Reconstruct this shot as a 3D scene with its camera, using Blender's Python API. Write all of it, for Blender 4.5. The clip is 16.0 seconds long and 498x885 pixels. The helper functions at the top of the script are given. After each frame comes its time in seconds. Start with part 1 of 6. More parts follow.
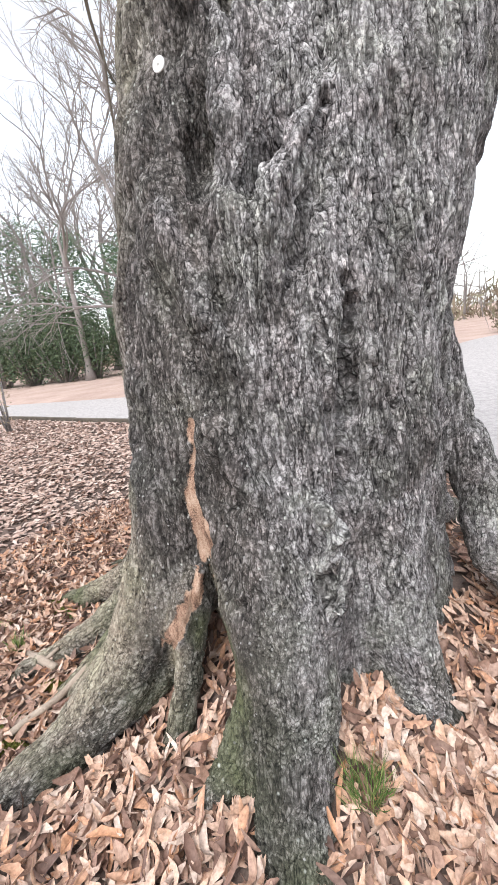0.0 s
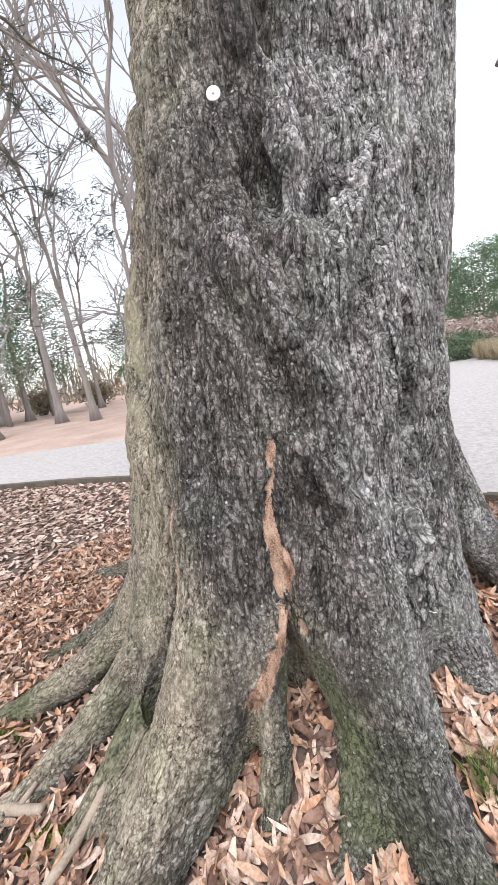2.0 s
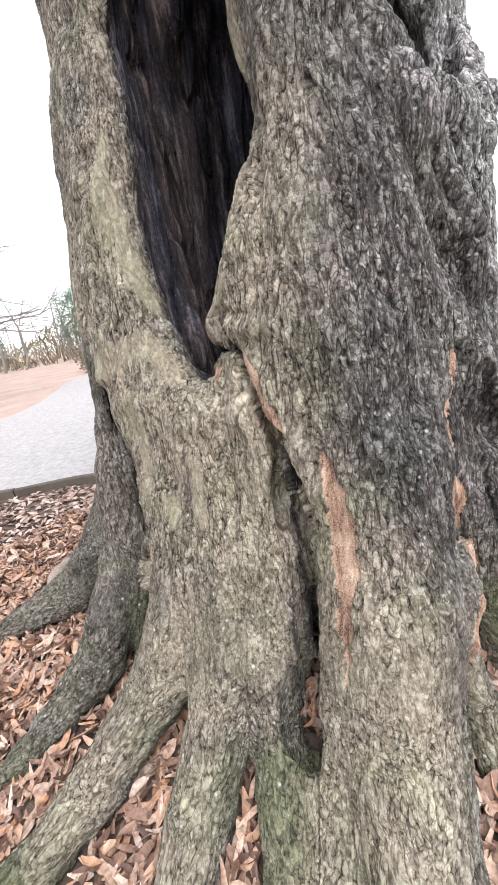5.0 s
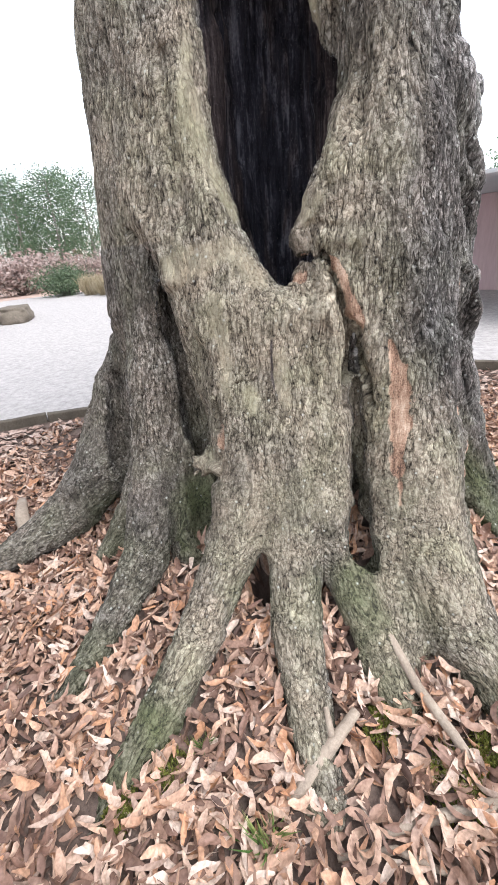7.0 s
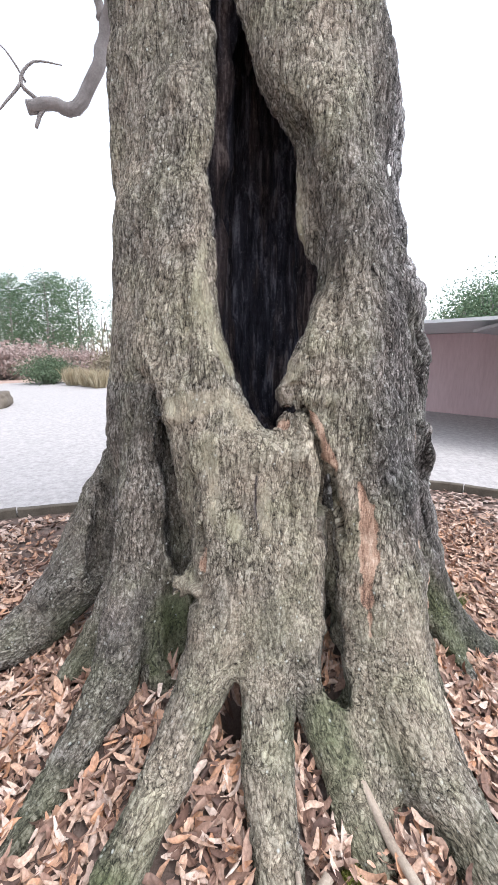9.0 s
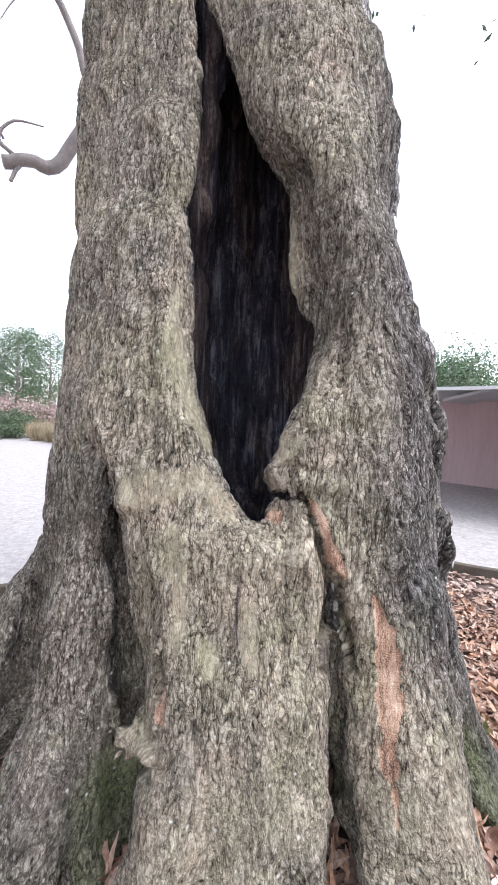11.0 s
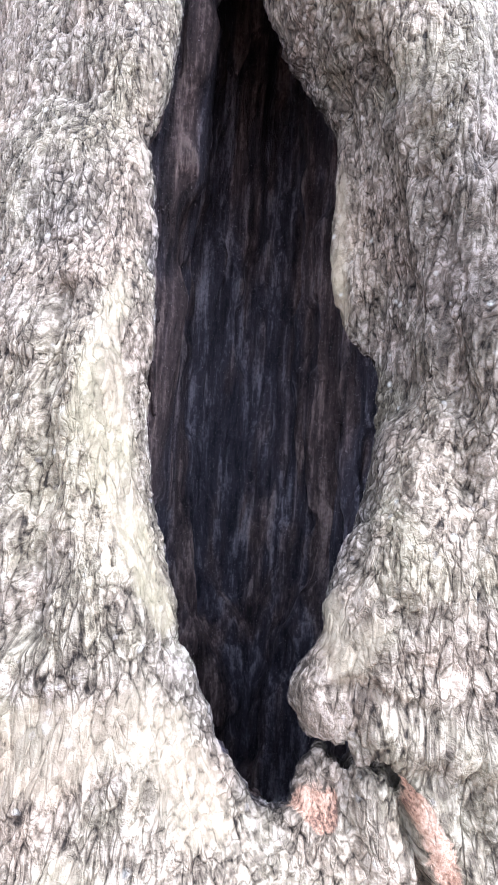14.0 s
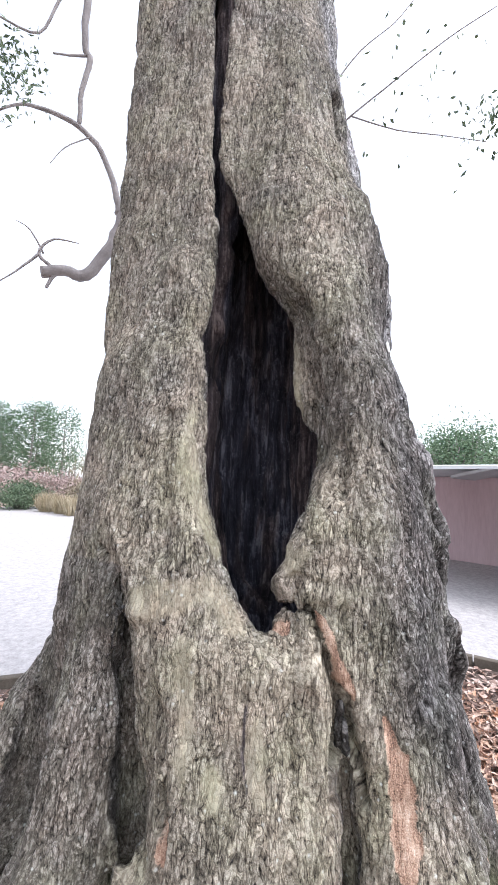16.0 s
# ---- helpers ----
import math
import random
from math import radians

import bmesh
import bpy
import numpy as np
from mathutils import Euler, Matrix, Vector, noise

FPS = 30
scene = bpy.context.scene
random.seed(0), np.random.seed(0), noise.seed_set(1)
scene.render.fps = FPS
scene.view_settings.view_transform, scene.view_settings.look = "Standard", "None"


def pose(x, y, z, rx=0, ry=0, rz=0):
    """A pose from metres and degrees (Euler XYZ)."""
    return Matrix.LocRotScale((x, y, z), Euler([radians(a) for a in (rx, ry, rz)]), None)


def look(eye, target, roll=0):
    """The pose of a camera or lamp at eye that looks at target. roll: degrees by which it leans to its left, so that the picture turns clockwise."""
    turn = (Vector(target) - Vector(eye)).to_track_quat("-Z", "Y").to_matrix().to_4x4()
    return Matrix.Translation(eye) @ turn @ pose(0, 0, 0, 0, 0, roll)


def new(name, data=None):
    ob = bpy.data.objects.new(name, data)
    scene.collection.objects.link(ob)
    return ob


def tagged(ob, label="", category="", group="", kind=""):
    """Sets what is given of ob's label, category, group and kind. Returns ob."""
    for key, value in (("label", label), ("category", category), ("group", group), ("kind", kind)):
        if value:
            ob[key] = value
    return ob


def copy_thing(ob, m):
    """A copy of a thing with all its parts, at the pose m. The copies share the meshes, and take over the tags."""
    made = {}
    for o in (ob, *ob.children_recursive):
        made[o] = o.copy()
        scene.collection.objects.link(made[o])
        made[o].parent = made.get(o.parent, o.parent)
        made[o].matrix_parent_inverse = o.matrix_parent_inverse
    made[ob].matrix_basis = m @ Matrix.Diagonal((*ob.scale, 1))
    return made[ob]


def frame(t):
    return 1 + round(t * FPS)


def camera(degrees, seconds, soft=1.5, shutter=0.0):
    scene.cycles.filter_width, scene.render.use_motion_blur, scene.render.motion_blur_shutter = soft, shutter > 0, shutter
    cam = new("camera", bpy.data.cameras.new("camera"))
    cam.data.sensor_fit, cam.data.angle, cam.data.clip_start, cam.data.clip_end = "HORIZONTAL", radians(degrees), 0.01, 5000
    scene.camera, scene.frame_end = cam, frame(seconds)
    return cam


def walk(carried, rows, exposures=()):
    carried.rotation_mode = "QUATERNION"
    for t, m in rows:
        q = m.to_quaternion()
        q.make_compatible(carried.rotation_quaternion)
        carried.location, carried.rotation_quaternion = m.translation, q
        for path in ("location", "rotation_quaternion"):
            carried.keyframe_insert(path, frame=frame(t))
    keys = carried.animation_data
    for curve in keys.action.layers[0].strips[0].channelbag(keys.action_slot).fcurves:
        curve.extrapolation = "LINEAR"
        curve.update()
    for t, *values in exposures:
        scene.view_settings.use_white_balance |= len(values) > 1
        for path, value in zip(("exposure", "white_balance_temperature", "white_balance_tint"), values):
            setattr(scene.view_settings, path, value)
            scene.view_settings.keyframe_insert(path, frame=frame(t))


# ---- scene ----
cam = camera(63.1, 16.0)
METRES, EYE, TILT, LEAN, TURN = 5.0, 1.4, -15.0, 7.5, 0.0
ROWS = [
    (0.0, 0.0, 0.0, 0.0, 0.0, 0.0, -0.0),
    (0.5, -0.0425, 0.016, -0.0015, -6.01, -0.17, 2.55),
    (1.0, -0.0764, 0.0123, -0.004, -13.22, 2.71, 3.97),
    (1.5, -0.1117, 0.0144, -0.006, -19.28, 4.22, 5.59),
    (2.0, -0.1381, 0.0377, -0.0083, -21.87, 5.77, 7.35),
    (2.5, -0.1649, 0.0577, -0.0002, -25.15, 6.83, 7.13),
    (3.0, -0.1943, 0.0673, -0.0034, -32.31, 6.68, 9.72),
    (3.5, -0.2148, 0.0945, -0.0028, -37.77, 4.3, 10.26),
    (4.0, -0.2305, 0.1436, 0.0015, -41.17, 2.22, 12.99),
    (6.5, -0.337, 0.3058, 0.017, -75.77, -11.73, 18.96),
    (7.0, -0.3719, 0.333, 0.0171, -77.07, -14.68, 17.71),
    (7.5, -0.383, 0.3433, 0.016, -76.71, -15.58, 16.74),
    (8.0, -0.3882, 0.3427, 0.0211, -77.46, -12.28, 15.14),
    (8.5, -0.3946, 0.3369, 0.04, -79.55, -6.54, 13.86),
    (9.0, -0.3964, 0.332, 0.0483, -81.11, -2.45, 13.58),
    (9.5, -0.3952, 0.3318, 0.0515, -82.1, 0.47, 13.55),
    (10.0, -0.388, 0.3353, 0.0554, -82.97, 2.7, 13.45),
    (12.5, -0.2074, 0.3574, 0.0923, -88.41, 5.1, 10.56),
    (13.0, -0.1912, 0.3577, 0.1102, -89.71, 4.27, 10.48),
    (13.5, -0.1863, 0.357, 0.1238, -89.9, 5.72, 10.74),
    (14.0, -0.1968, 0.3535, 0.1208, -88.36, 7.71, 10.86),
    (14.5, -0.2319, 0.3448, 0.1171, -86.7, 10.08, 10.91),
    (15.0, -0.2582, 0.3412, 0.1146, -85.46, 12.15, 11.14),
    (15.5, -0.2887, 0.3361, 0.1074, -84.74, 13.78, 11.47),
    (16.0, -0.3463, 0.3382, 0.0901, -84.25, 14.9, 11.98),
]
EXPOSURES = [(0.0, 0.2, 6450, 11), (2.0, 0.12, 6450, 11), (4.0, 0.15, 6450, 11), (6.3, 0.55, 6350, 12), (7.0, 0.32, 6350, 11), (8.0, 0.32, 6250, 11), (10.0, 0.3, 6150, 13), (12.3, 0.9, 6100, 16), (13.2, 1.4, 5900, 18), (14.0, 1.48, 5700, 19), (14.5, 1.2, 5750, 17), (15.2, 0.85, 5850, 16), (16.0, 0.48, 6050, 13)]
walk(cam, [(t, pose(0, 0, EYE, TILT, LEAN, TURN) @ pose(METRES * x, METRES * y, METRES * z, 90 + pitch, roll, yaw)) for t, x, y, z, yaw, pitch, roll in ROWS], EXPOSURES)
# ---- world, sun, exposure ----
world = bpy.data.worlds.new("overcast_sky")
scene.world = world
world.use_nodes = True
wn, wl = world.node_tree.nodes, world.node_tree.links
wn.clear()
sky = wn.new("ShaderNodeTexSky")
sky.sky_type, sky.sun_disc = "NISHITA", False
sky.sun_elevation, sky.sun_rotation = radians(62), radians(204)
sky.dust_density, sky.air_density, sky.ozone_density = 1.5, 1.0, 1.0
pale = wn.new("ShaderNodeHueSaturation")
pale.inputs["Saturation"].default_value = 0.22
back = wn.new("ShaderNodeBackground")
back.inputs["Strength"].default_value = 0.34
wout = wn.new("ShaderNodeOutputWorld")
wl.new(sky.outputs[0], pale.inputs["Color"])
wl.new(pale.outputs[0], back.inputs[0])
wl.new(back.outputs[0], wout.inputs[0])
sun = new("sun", bpy.data.lights.new("sun", "SUN"))
sun.data.energy, sun.data.angle, sun.data.color = 1.5, radians(25), (1.0, 0.97, 0.94)
sun.matrix_world = look((-2.6, -4.0, 12), (0, 1.8, 0))

TREE = (0.2, 1.8)
RNG = np.random.default_rng(7)


# ---- noise on arrays ----
def lattice(ix, iy, iz, seed):
    h = (ix * 374761393 + iy * 668265263 + iz * 1274126177 + seed * 974711) & 0xFFFFFFFF
    h = ((h ^ (h >> 13)) * 1103515245) & 0xFFFFFFFF
    h = ((h ^ (h >> 16)) * 2246822519) & 0xFFFFFFFF
    return ((h >> 8) & 0xFFFF).astype(np.float32) / 32767.5 - 1.0


def field(p, seed=0):
    """Smooth value noise between -1 and 1 at an (n, 3) array."""
    q = np.floor(p).astype(np.int64)
    f = (p - q).astype(np.float32)
    f = f * f * f * (f * (f * 6 - 15) + 10)
    out = 0
    for dx in (0, 1):
        for dy in (0, 1):
            for dz in (0, 1):
                w = ((f[:, 0] if dx else 1 - f[:, 0]) * (f[:, 1] if dy else 1 - f[:, 1])
                     * (f[:, 2] if dz else 1 - f[:, 2]))
                out = out + w * lattice(q[:, 0] + dx, q[:, 1] + dy, q[:, 2] + dz, seed)
    return out


def ground_z(x, y):
    """Height of the ground: a low mound under the tree, level further off."""
    x, y = np.asarray(x, float), np.asarray(y, float)
    r = np.hypot(x - TREE[0], y - TREE[1])
    z = -0.07 + 0.42 * np.exp(-(r / 0.9) ** 2.5)
    s = np.clip((r - 1.7) / 1.6, 0, 1)
    z = z + 0.08 * s * s * (3 - 2 * s)
    near = np.clip(1 - (r - 3) / 3, 0, 1)
    p = np.stack([x.ravel() * 3.1, y.ravel() * 3.1, np.zeros(x.size)], 1)
    pit = 0.24 * np.exp(-((x + 0.64) / 0.10) ** 2 - ((y - 1.91) / 0.07) ** 2)
    return z - pit + 0.012 * near * field(p, 3).reshape(x.shape)


# ---- materials ----
def material(name):
    m = bpy.data.materials.new(name)
    m.use_nodes = True
    nodes, links = m.node_tree.nodes, m.node_tree.links
    return m, nodes, links, nodes["Principled BSDF"]


def node(nodes, kind, **values):
    n = nodes.new(kind)
    for key, value in values.items():
        key = key.replace("_", " ")
        n.inputs[key].default_value = value
    return n


def ramp(nodes, stops):
    n = nodes.new("ShaderNodeValToRGB")
    e = n.color_ramp.elements
    while len(e) < len(stops):
        e.new(0.5)
    for slot, (at, c) in zip(e, stops):
        slot.position, slot.color = at, (*c, 1) if len(c) == 3 else c
    return n


def mix(nodes, links, factor, a, b, blend="MIX"):
    n = nodes.new("ShaderNodeMix")
    n.data_type, n.blend_type = "RGBA", blend
    for slot, value in ((0, factor), (6, a), (7, b)):
        if hasattr(value, "is_output"):
            links.new(value, n.inputs[slot])
        else:
            n.inputs[slot].default_value = value if slot == 0 else (*value, 1)
    return n.outputs[2]


def plain(name, dark, light, scale=8.0, rough=0.85, bump=0.3, fine=60.0, stretch=(1, 1, 1), jitter=0.0, metallic=0.0):
    """A surface with stains at one scale, grain at a finer one, and relief."""
    m, nodes, links, bsdf = material(name)
    co = nodes.new("ShaderNodeTexCoord")
    mp = nodes.new("ShaderNodeMapping")
    mp.inputs["Scale"].default_value = stretch
    links.new(co.outputs["Object"], mp.inputs[0])
    a = node(nodes, "ShaderNodeTexNoise", Scale=scale, Detail=5.0, Roughness=0.6)
    b = node(nodes, "ShaderNodeTexNoise", Scale=fine, Detail=4.0, Roughness=0.7)
    links.new(mp.outputs[0], a.inputs[0])
    links.new(mp.outputs[0], b.inputs[0])
    r = ramp(nodes, [(0.3, dark), (0.7, light)])
    both = nodes.new("ShaderNodeMath")
    both.operation = "MULTIPLY_ADD"
    both.inputs[1].default_value = 0.45
    links.new(b.outputs[0], both.inputs[0])
    half = nodes.new("ShaderNodeMath")
    half.operation = "MULTIPLY"
    half.inputs[1].default_value = 0.55
    links.new(a.outputs[0], half.inputs[0])
    links.new(half.outputs[0], both.inputs[2])
    links.new(both.outputs[0], r.inputs[0])
    out = r.outputs[0]
    if jitter:
        info = nodes.new("ShaderNodeObjectInfo")
        geo = nodes.new("ShaderNodeNewGeometry")
        add = nodes.new("ShaderNodeMath")
        add.operation = "ADD"
        links.new(info.outputs["Random"], add.inputs[0])
        links.new(geo.outputs["Random Per Island"], add.inputs[1])
        fr = nodes.new("ShaderNodeMath")
        fr.operation = "FRACT"
        links.new(add.outputs[0], fr.inputs[0])
        k = ramp(nodes, [(0.0, (1 - jitter,) * 3), (1.0, (1 + jitter * 0.6,) * 3)])
        links.new(fr.outputs[0], k.inputs[0])
        out = mix(nodes, links, 1.0, out, k.outputs[0], "MULTIPLY")
    links.new(out, bsdf.inputs["Base Color"])
    bsdf.inputs["Roughness"].default_value = rough
    bsdf.inputs["Metallic"].default_value = metallic
    bsdf.inputs["Specular IOR Level"].default_value = 0.25
    if bump:
        bp = node(nodes, "ShaderNodeBump", Strength=bump, Distance=0.01)
        links.new(both.outputs[0], bp.inputs["Height"])
        links.new(bp.outputs[0], bsdf.inputs["Normal"])
    return m


def bark_material():
    """Furrowed grey bark. grain: the place with the length of the fibres squeezed; colour attribute: scar, inner wood,
    moss, crust with its painted light.
    """
    m, nodes, links, bsdf = material("oak_bark")
    grain = nodes.new("ShaderNodeAttribute")
    grain.attribute_name = "grain"
    wear_light = nodes.new("ShaderNodeAttribute")
    wear_light.attribute_name = "wear_light"
    sep = nodes.new("ShaderNodeSeparateColor")
    links.new(wear_light.outputs["Color"], sep.inputs[0])
    co = nodes.new("ShaderNodeTexCoord")
    fine = node(nodes, "ShaderNodeTexNoise", Scale=240.0, Detail=3.0, Roughness=0.65)
    links.new(co.outputs["Object"], fine.inputs[0])
    big = node(nodes, "ShaderNodeTexNoise", Scale=3.2, Detail=4.0, Roughness=0.6)
    links.new(co.outputs["Object"], big.inputs[0])

    def add(a, wa, b, wb):
        x = nodes.new("ShaderNodeMath")
        x.operation = "MULTIPLY"
        x.inputs[1].default_value = wa
        links.new(a, x.inputs[0])
        y = nodes.new("ShaderNodeMath")
        y.operation = "MULTIPLY_ADD"
        y.inputs[1].default_value = wb
        links.new(b, y.inputs[0])
        links.new(x.outputs[0], y.inputs[2])
        return y.outputs[0]

    def step(source, low, high):
        z = nodes.new("ShaderNodeMapRange")
        z.interpolation_type = "SMOOTHSTEP"
        z.inputs["From Min"].default_value, z.inputs["From Max"].default_value = low, high
        links.new(source, z.inputs[0])
        return z.outputs[0]

    def math_node(kind, a, b):
        n = nodes.new("ShaderNodeMath")
        n.operation = kind
        for slot, value in ((0, a), (1, b)):
            if hasattr(value, "is_output"):
                links.new(value, n.inputs[slot])
            else:
                n.inputs[slot].default_value = value
        return n.outputs[0]

    def plates(g):
        """Blocky plates parted by cracks, small flakes on them, on uneven ridges; also one tone for each plate."""
        bend = node(nodes, "ShaderNodeTexNoise", Scale=26.0, Detail=2.0, Roughness=0.6)
        links.new(g, bend.inputs[0])
        mid_off = nodes.new("ShaderNodeVectorMath")
        mid_off.operation = "SUBTRACT"
        mid_off.inputs[1].default_value = (0.5, 0.5, 0.5)
        links.new(bend.outputs["Color"], mid_off.inputs[0])
        bent = nodes.new("ShaderNodeVectorMath")
        bent.operation = "MULTIPLY_ADD"
        bent.inputs[1].default_value = (0.03, 0.03, 0.03)
        links.new(mid_off.outputs[0], bent.inputs[0])
        links.new(g, bent.inputs[2])
        short = nodes.new("ShaderNodeMapping")
        short.inputs["Scale"].default_value = (1, 1, 1.55)
        links.new(bent.outputs[0], short.inputs[0])

        def cells(scale, feature):
            v = nodes.new("ShaderNodeTexVoronoi")
            v.feature = feature
            v.inputs["Scale"].default_value = scale
            links.new(short.outputs[0], v.inputs["Vector"])
            return v

        grit = node(nodes, "ShaderNodeTexNoise", Scale=110.0, Detail=4.0, Roughness=0.7)
        links.new(g, grit.inputs[0])
        ridge = node(nodes, "ShaderNodeTexNoise", Scale=60.0, Detail=3.0, Roughness=0.6)
        links.new(short.outputs[0], ridge.inputs[0])
        rift = node(nodes, "ShaderNodeTexNoise", Scale=40.0, Detail=2.0, Roughness=0.6)
        links.new(bent.outputs[0], rift.inputs[0])
        rough_grit = math_node("MULTIPLY", math_node("SUBTRACT", grit.outputs[0], 0.5), 0.34)
        furrow = math_node("ADD", math_node("ABSOLUTE", math_node("SUBTRACT", rift.outputs[0], 0.5), 0.0), math_node("MULTIPLY", rough_grit, 0.30))
        whole = node(nodes, "ShaderNodeTexNoise", Scale=17.0, Detail=2.0)
        links.new(g, whole.inputs[0])
        rough_grit = math_node("ADD", rough_grit, math_node("MULTIPLY", step(whole.outputs[0], 0.46, 0.66), 0.09))
        big_edge = math_node("ADD", cells(76.0, "DISTANCE_TO_EDGE").outputs["Distance"], rough_grit)
        small_edge = math_node("ADD", cells(150.0, "DISTANCE_TO_EDGE").outputs["Distance"], rough_grit)
        h = add(step(furrow, 0.0, 0.085), 0.28, step(big_edge, -0.02, 0.14), 0.26)
        h = add(h, 1.0, step(small_edge, -0.02, 0.2), 0.07)
        h = add(h, 1.0, step(ridge.outputs[0], 0.30, 0.70), 0.18)
        return h, cells(76.0, "F1").outputs["Color"]

    along = nodes.new("ShaderNodeAttribute")
    along.attribute_name = "root_grain"
    hold = nodes.new("ShaderNodeAttribute")
    hold.attribute_name = "root_hold"
    blend = nodes.new("ShaderNodeMix")
    links.new(hold.outputs["Fac"], blend.inputs[0])
    stem_height, stem_tone = plates(grain.outputs["Vector"])
    root_height, root_tone = plates(along.outputs["Vector"])
    links.new(stem_height, blend.inputs[2])
    links.new(root_height, blend.inputs[3])
    each = nodes.new("ShaderNodeSeparateColor")
    links.new(mix(nodes, links, hold.outputs["Fac"], stem_tone, root_tone), each.inputs[0])
    mid = node(nodes, "ShaderNodeTexNoise", Scale=34.0, Detail=3.0, Roughness=0.6, Distortion=0.2)
    links.new(grain.outputs["Vector"], mid.inputs[0])
    chips = node(nodes, "ShaderNodeTexNoise", Scale=85.0, Detail=3.0, Roughness=0.65, Distortion=0.3)
    links.new(co.outputs["Object"], chips.inputs[0])
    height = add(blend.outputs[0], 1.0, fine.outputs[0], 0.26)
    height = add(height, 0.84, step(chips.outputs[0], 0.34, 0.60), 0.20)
    # bark tone by height; near-black cracks also paint in the shade between plates
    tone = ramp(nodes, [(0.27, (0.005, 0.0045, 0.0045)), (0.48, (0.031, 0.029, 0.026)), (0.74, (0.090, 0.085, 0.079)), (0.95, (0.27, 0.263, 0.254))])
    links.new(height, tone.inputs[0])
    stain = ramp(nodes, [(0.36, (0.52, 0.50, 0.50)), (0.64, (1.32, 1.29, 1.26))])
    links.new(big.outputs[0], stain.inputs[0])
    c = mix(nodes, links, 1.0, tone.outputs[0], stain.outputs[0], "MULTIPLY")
    # pale grey lichen crust; over the south-east face it also paints in brighter light
    lit_coat = nodes.new("ShaderNodeAttribute")
    lit_coat.attribute_name = "lit_coat"
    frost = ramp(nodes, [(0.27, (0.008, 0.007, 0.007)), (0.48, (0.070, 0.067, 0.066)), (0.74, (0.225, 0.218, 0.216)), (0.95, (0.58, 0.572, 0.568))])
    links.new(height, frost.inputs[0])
    c = mix(nodes, links, lit_coat.outputs["Fac"], c, frost.outputs[0])
    # pale olive crust on the west face, also painting light by facing
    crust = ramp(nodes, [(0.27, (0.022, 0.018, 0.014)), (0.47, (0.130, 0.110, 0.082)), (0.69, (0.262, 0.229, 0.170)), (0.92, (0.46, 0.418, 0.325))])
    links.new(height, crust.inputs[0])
    c = mix(nodes, links, wear_light.outputs["Alpha"], c, crust.outputs[0])
    # smooth pale skin where the bark has worn away
    bare = nodes.new("ShaderNodeAttribute")
    bare.attribute_name = "bare"
    skin = ramp(nodes, [(0.18, (0.09, 0.076, 0.053)), (0.40, (0.225, 0.200, 0.142)), (0.9, (0.315, 0.288, 0.210))])
    links.new(height, skin.inputs[0])
    part_bare = nodes.new("ShaderNodeMath")
    part_bare.operation = "MULTIPLY"
    part_bare.inputs[1].default_value = 0.75
    links.new(bare.outputs["Fac"], part_bare.inputs[0])
    c = mix(nodes, links, part_bare.outputs[0], c, skin.outputs[0])
    # each plate its own tone, and a cast that drifts between rose and olive
    own = ramp(nodes, [(0.0, (0.84, 0.84, 0.84)), (0.7, (1.02, 1.02, 1.02)), (1.0, (1.30, 1.29, 1.28))])
    links.new(each.outputs[0], own.inputs[0])
    c = mix(nodes, links, 1.0, c, own.outputs[0], "MULTIPLY")
    drift = node(nodes, "ShaderNodeTexNoise", Scale=5.5, Detail=4.0, Roughness=0.65)
    links.new(co.outputs["Object"], drift.inputs[0])
    cast = ramp(nodes, [(0.36, (0.98, 1.01, 0.94)), (0.5, (1.01, 1.01, 1.01)), (0.64, (1.05, 1.0, 1.0))])
    links.new(drift.outputs[0], cast.inputs[0])
    c = mix(nodes, links, 1.0, c, cast.outputs[0], "MULTIPLY")
    # moss and algae
    green = ramp(nodes, [(0.35, (0.022, 0.027, 0.014)), (0.9, (0.13, 0.145, 0.07))])
    links.new(height, green.inputs[0])
    c = mix(nodes, links, sep.outputs[2], c, green.outputs[0])
    # spots of pale lichen
    spots = node(nodes, "ShaderNodeTexVoronoi", Scale=26.0, Randomness=1.0)
    links.new(co.outputs["Object"], spots.inputs["Vector"])
    dot = ramp(nodes, [(0.0, (1, 1, 1)), (0.16, (0, 0, 0))])
    rough_edge = add(spots.outputs["Distance"], 1.0, mid.outputs[0], 0.25)
    less = nodes.new("ShaderNodeMath")
    less.operation = "SUBTRACT"
    less.inputs[1].default_value = 0.12
    links.new(rough_edge, less.inputs[0])
    links.new(less.outputs[0], dot.inputs[0])
    pick = ramp(nodes, [(0.47, (0, 0, 0)), (0.52, (1, 1, 1))])
    links.new(spots.outputs["Color"], pick.inputs[0])
    both = mix(nodes, links, 1.0, dot.outputs[0], pick.outputs[0], "MULTIPLY")
    c = mix(nodes, links, both, c, (0.55, 0.57, 0.52))
    specks = node(nodes, "ShaderNodeTexVoronoi", Scale=70.0, Randomness=1.0)
    links.new(co.outputs["Object"], specks.inputs["Vector"])
    tiny = ramp(nodes, [(0.0, (1, 1, 1)), (0.10, (0, 0, 0))])
    links.new(add(specks.outputs["Distance"], 1.0, fine.outputs[0], -0.5), tiny.inputs[0])
    few = ramp(nodes, [(0.80, (0, 0, 0)), (0.92, (0.6, 0.6, 0.6))])
    links.new(specks.outputs["Color"], few.inputs[0])
    tiny_few = mix(nodes, links, 1.0, tiny.outputs[0], few.outputs[0], "MULTIPLY")
    on_crust = mix(nodes, links, wear_light.outputs["Alpha"], tiny_few, (0, 0, 0))
    c = mix(nodes, links, on_crust, c, (0.50, 0.50, 0.485))
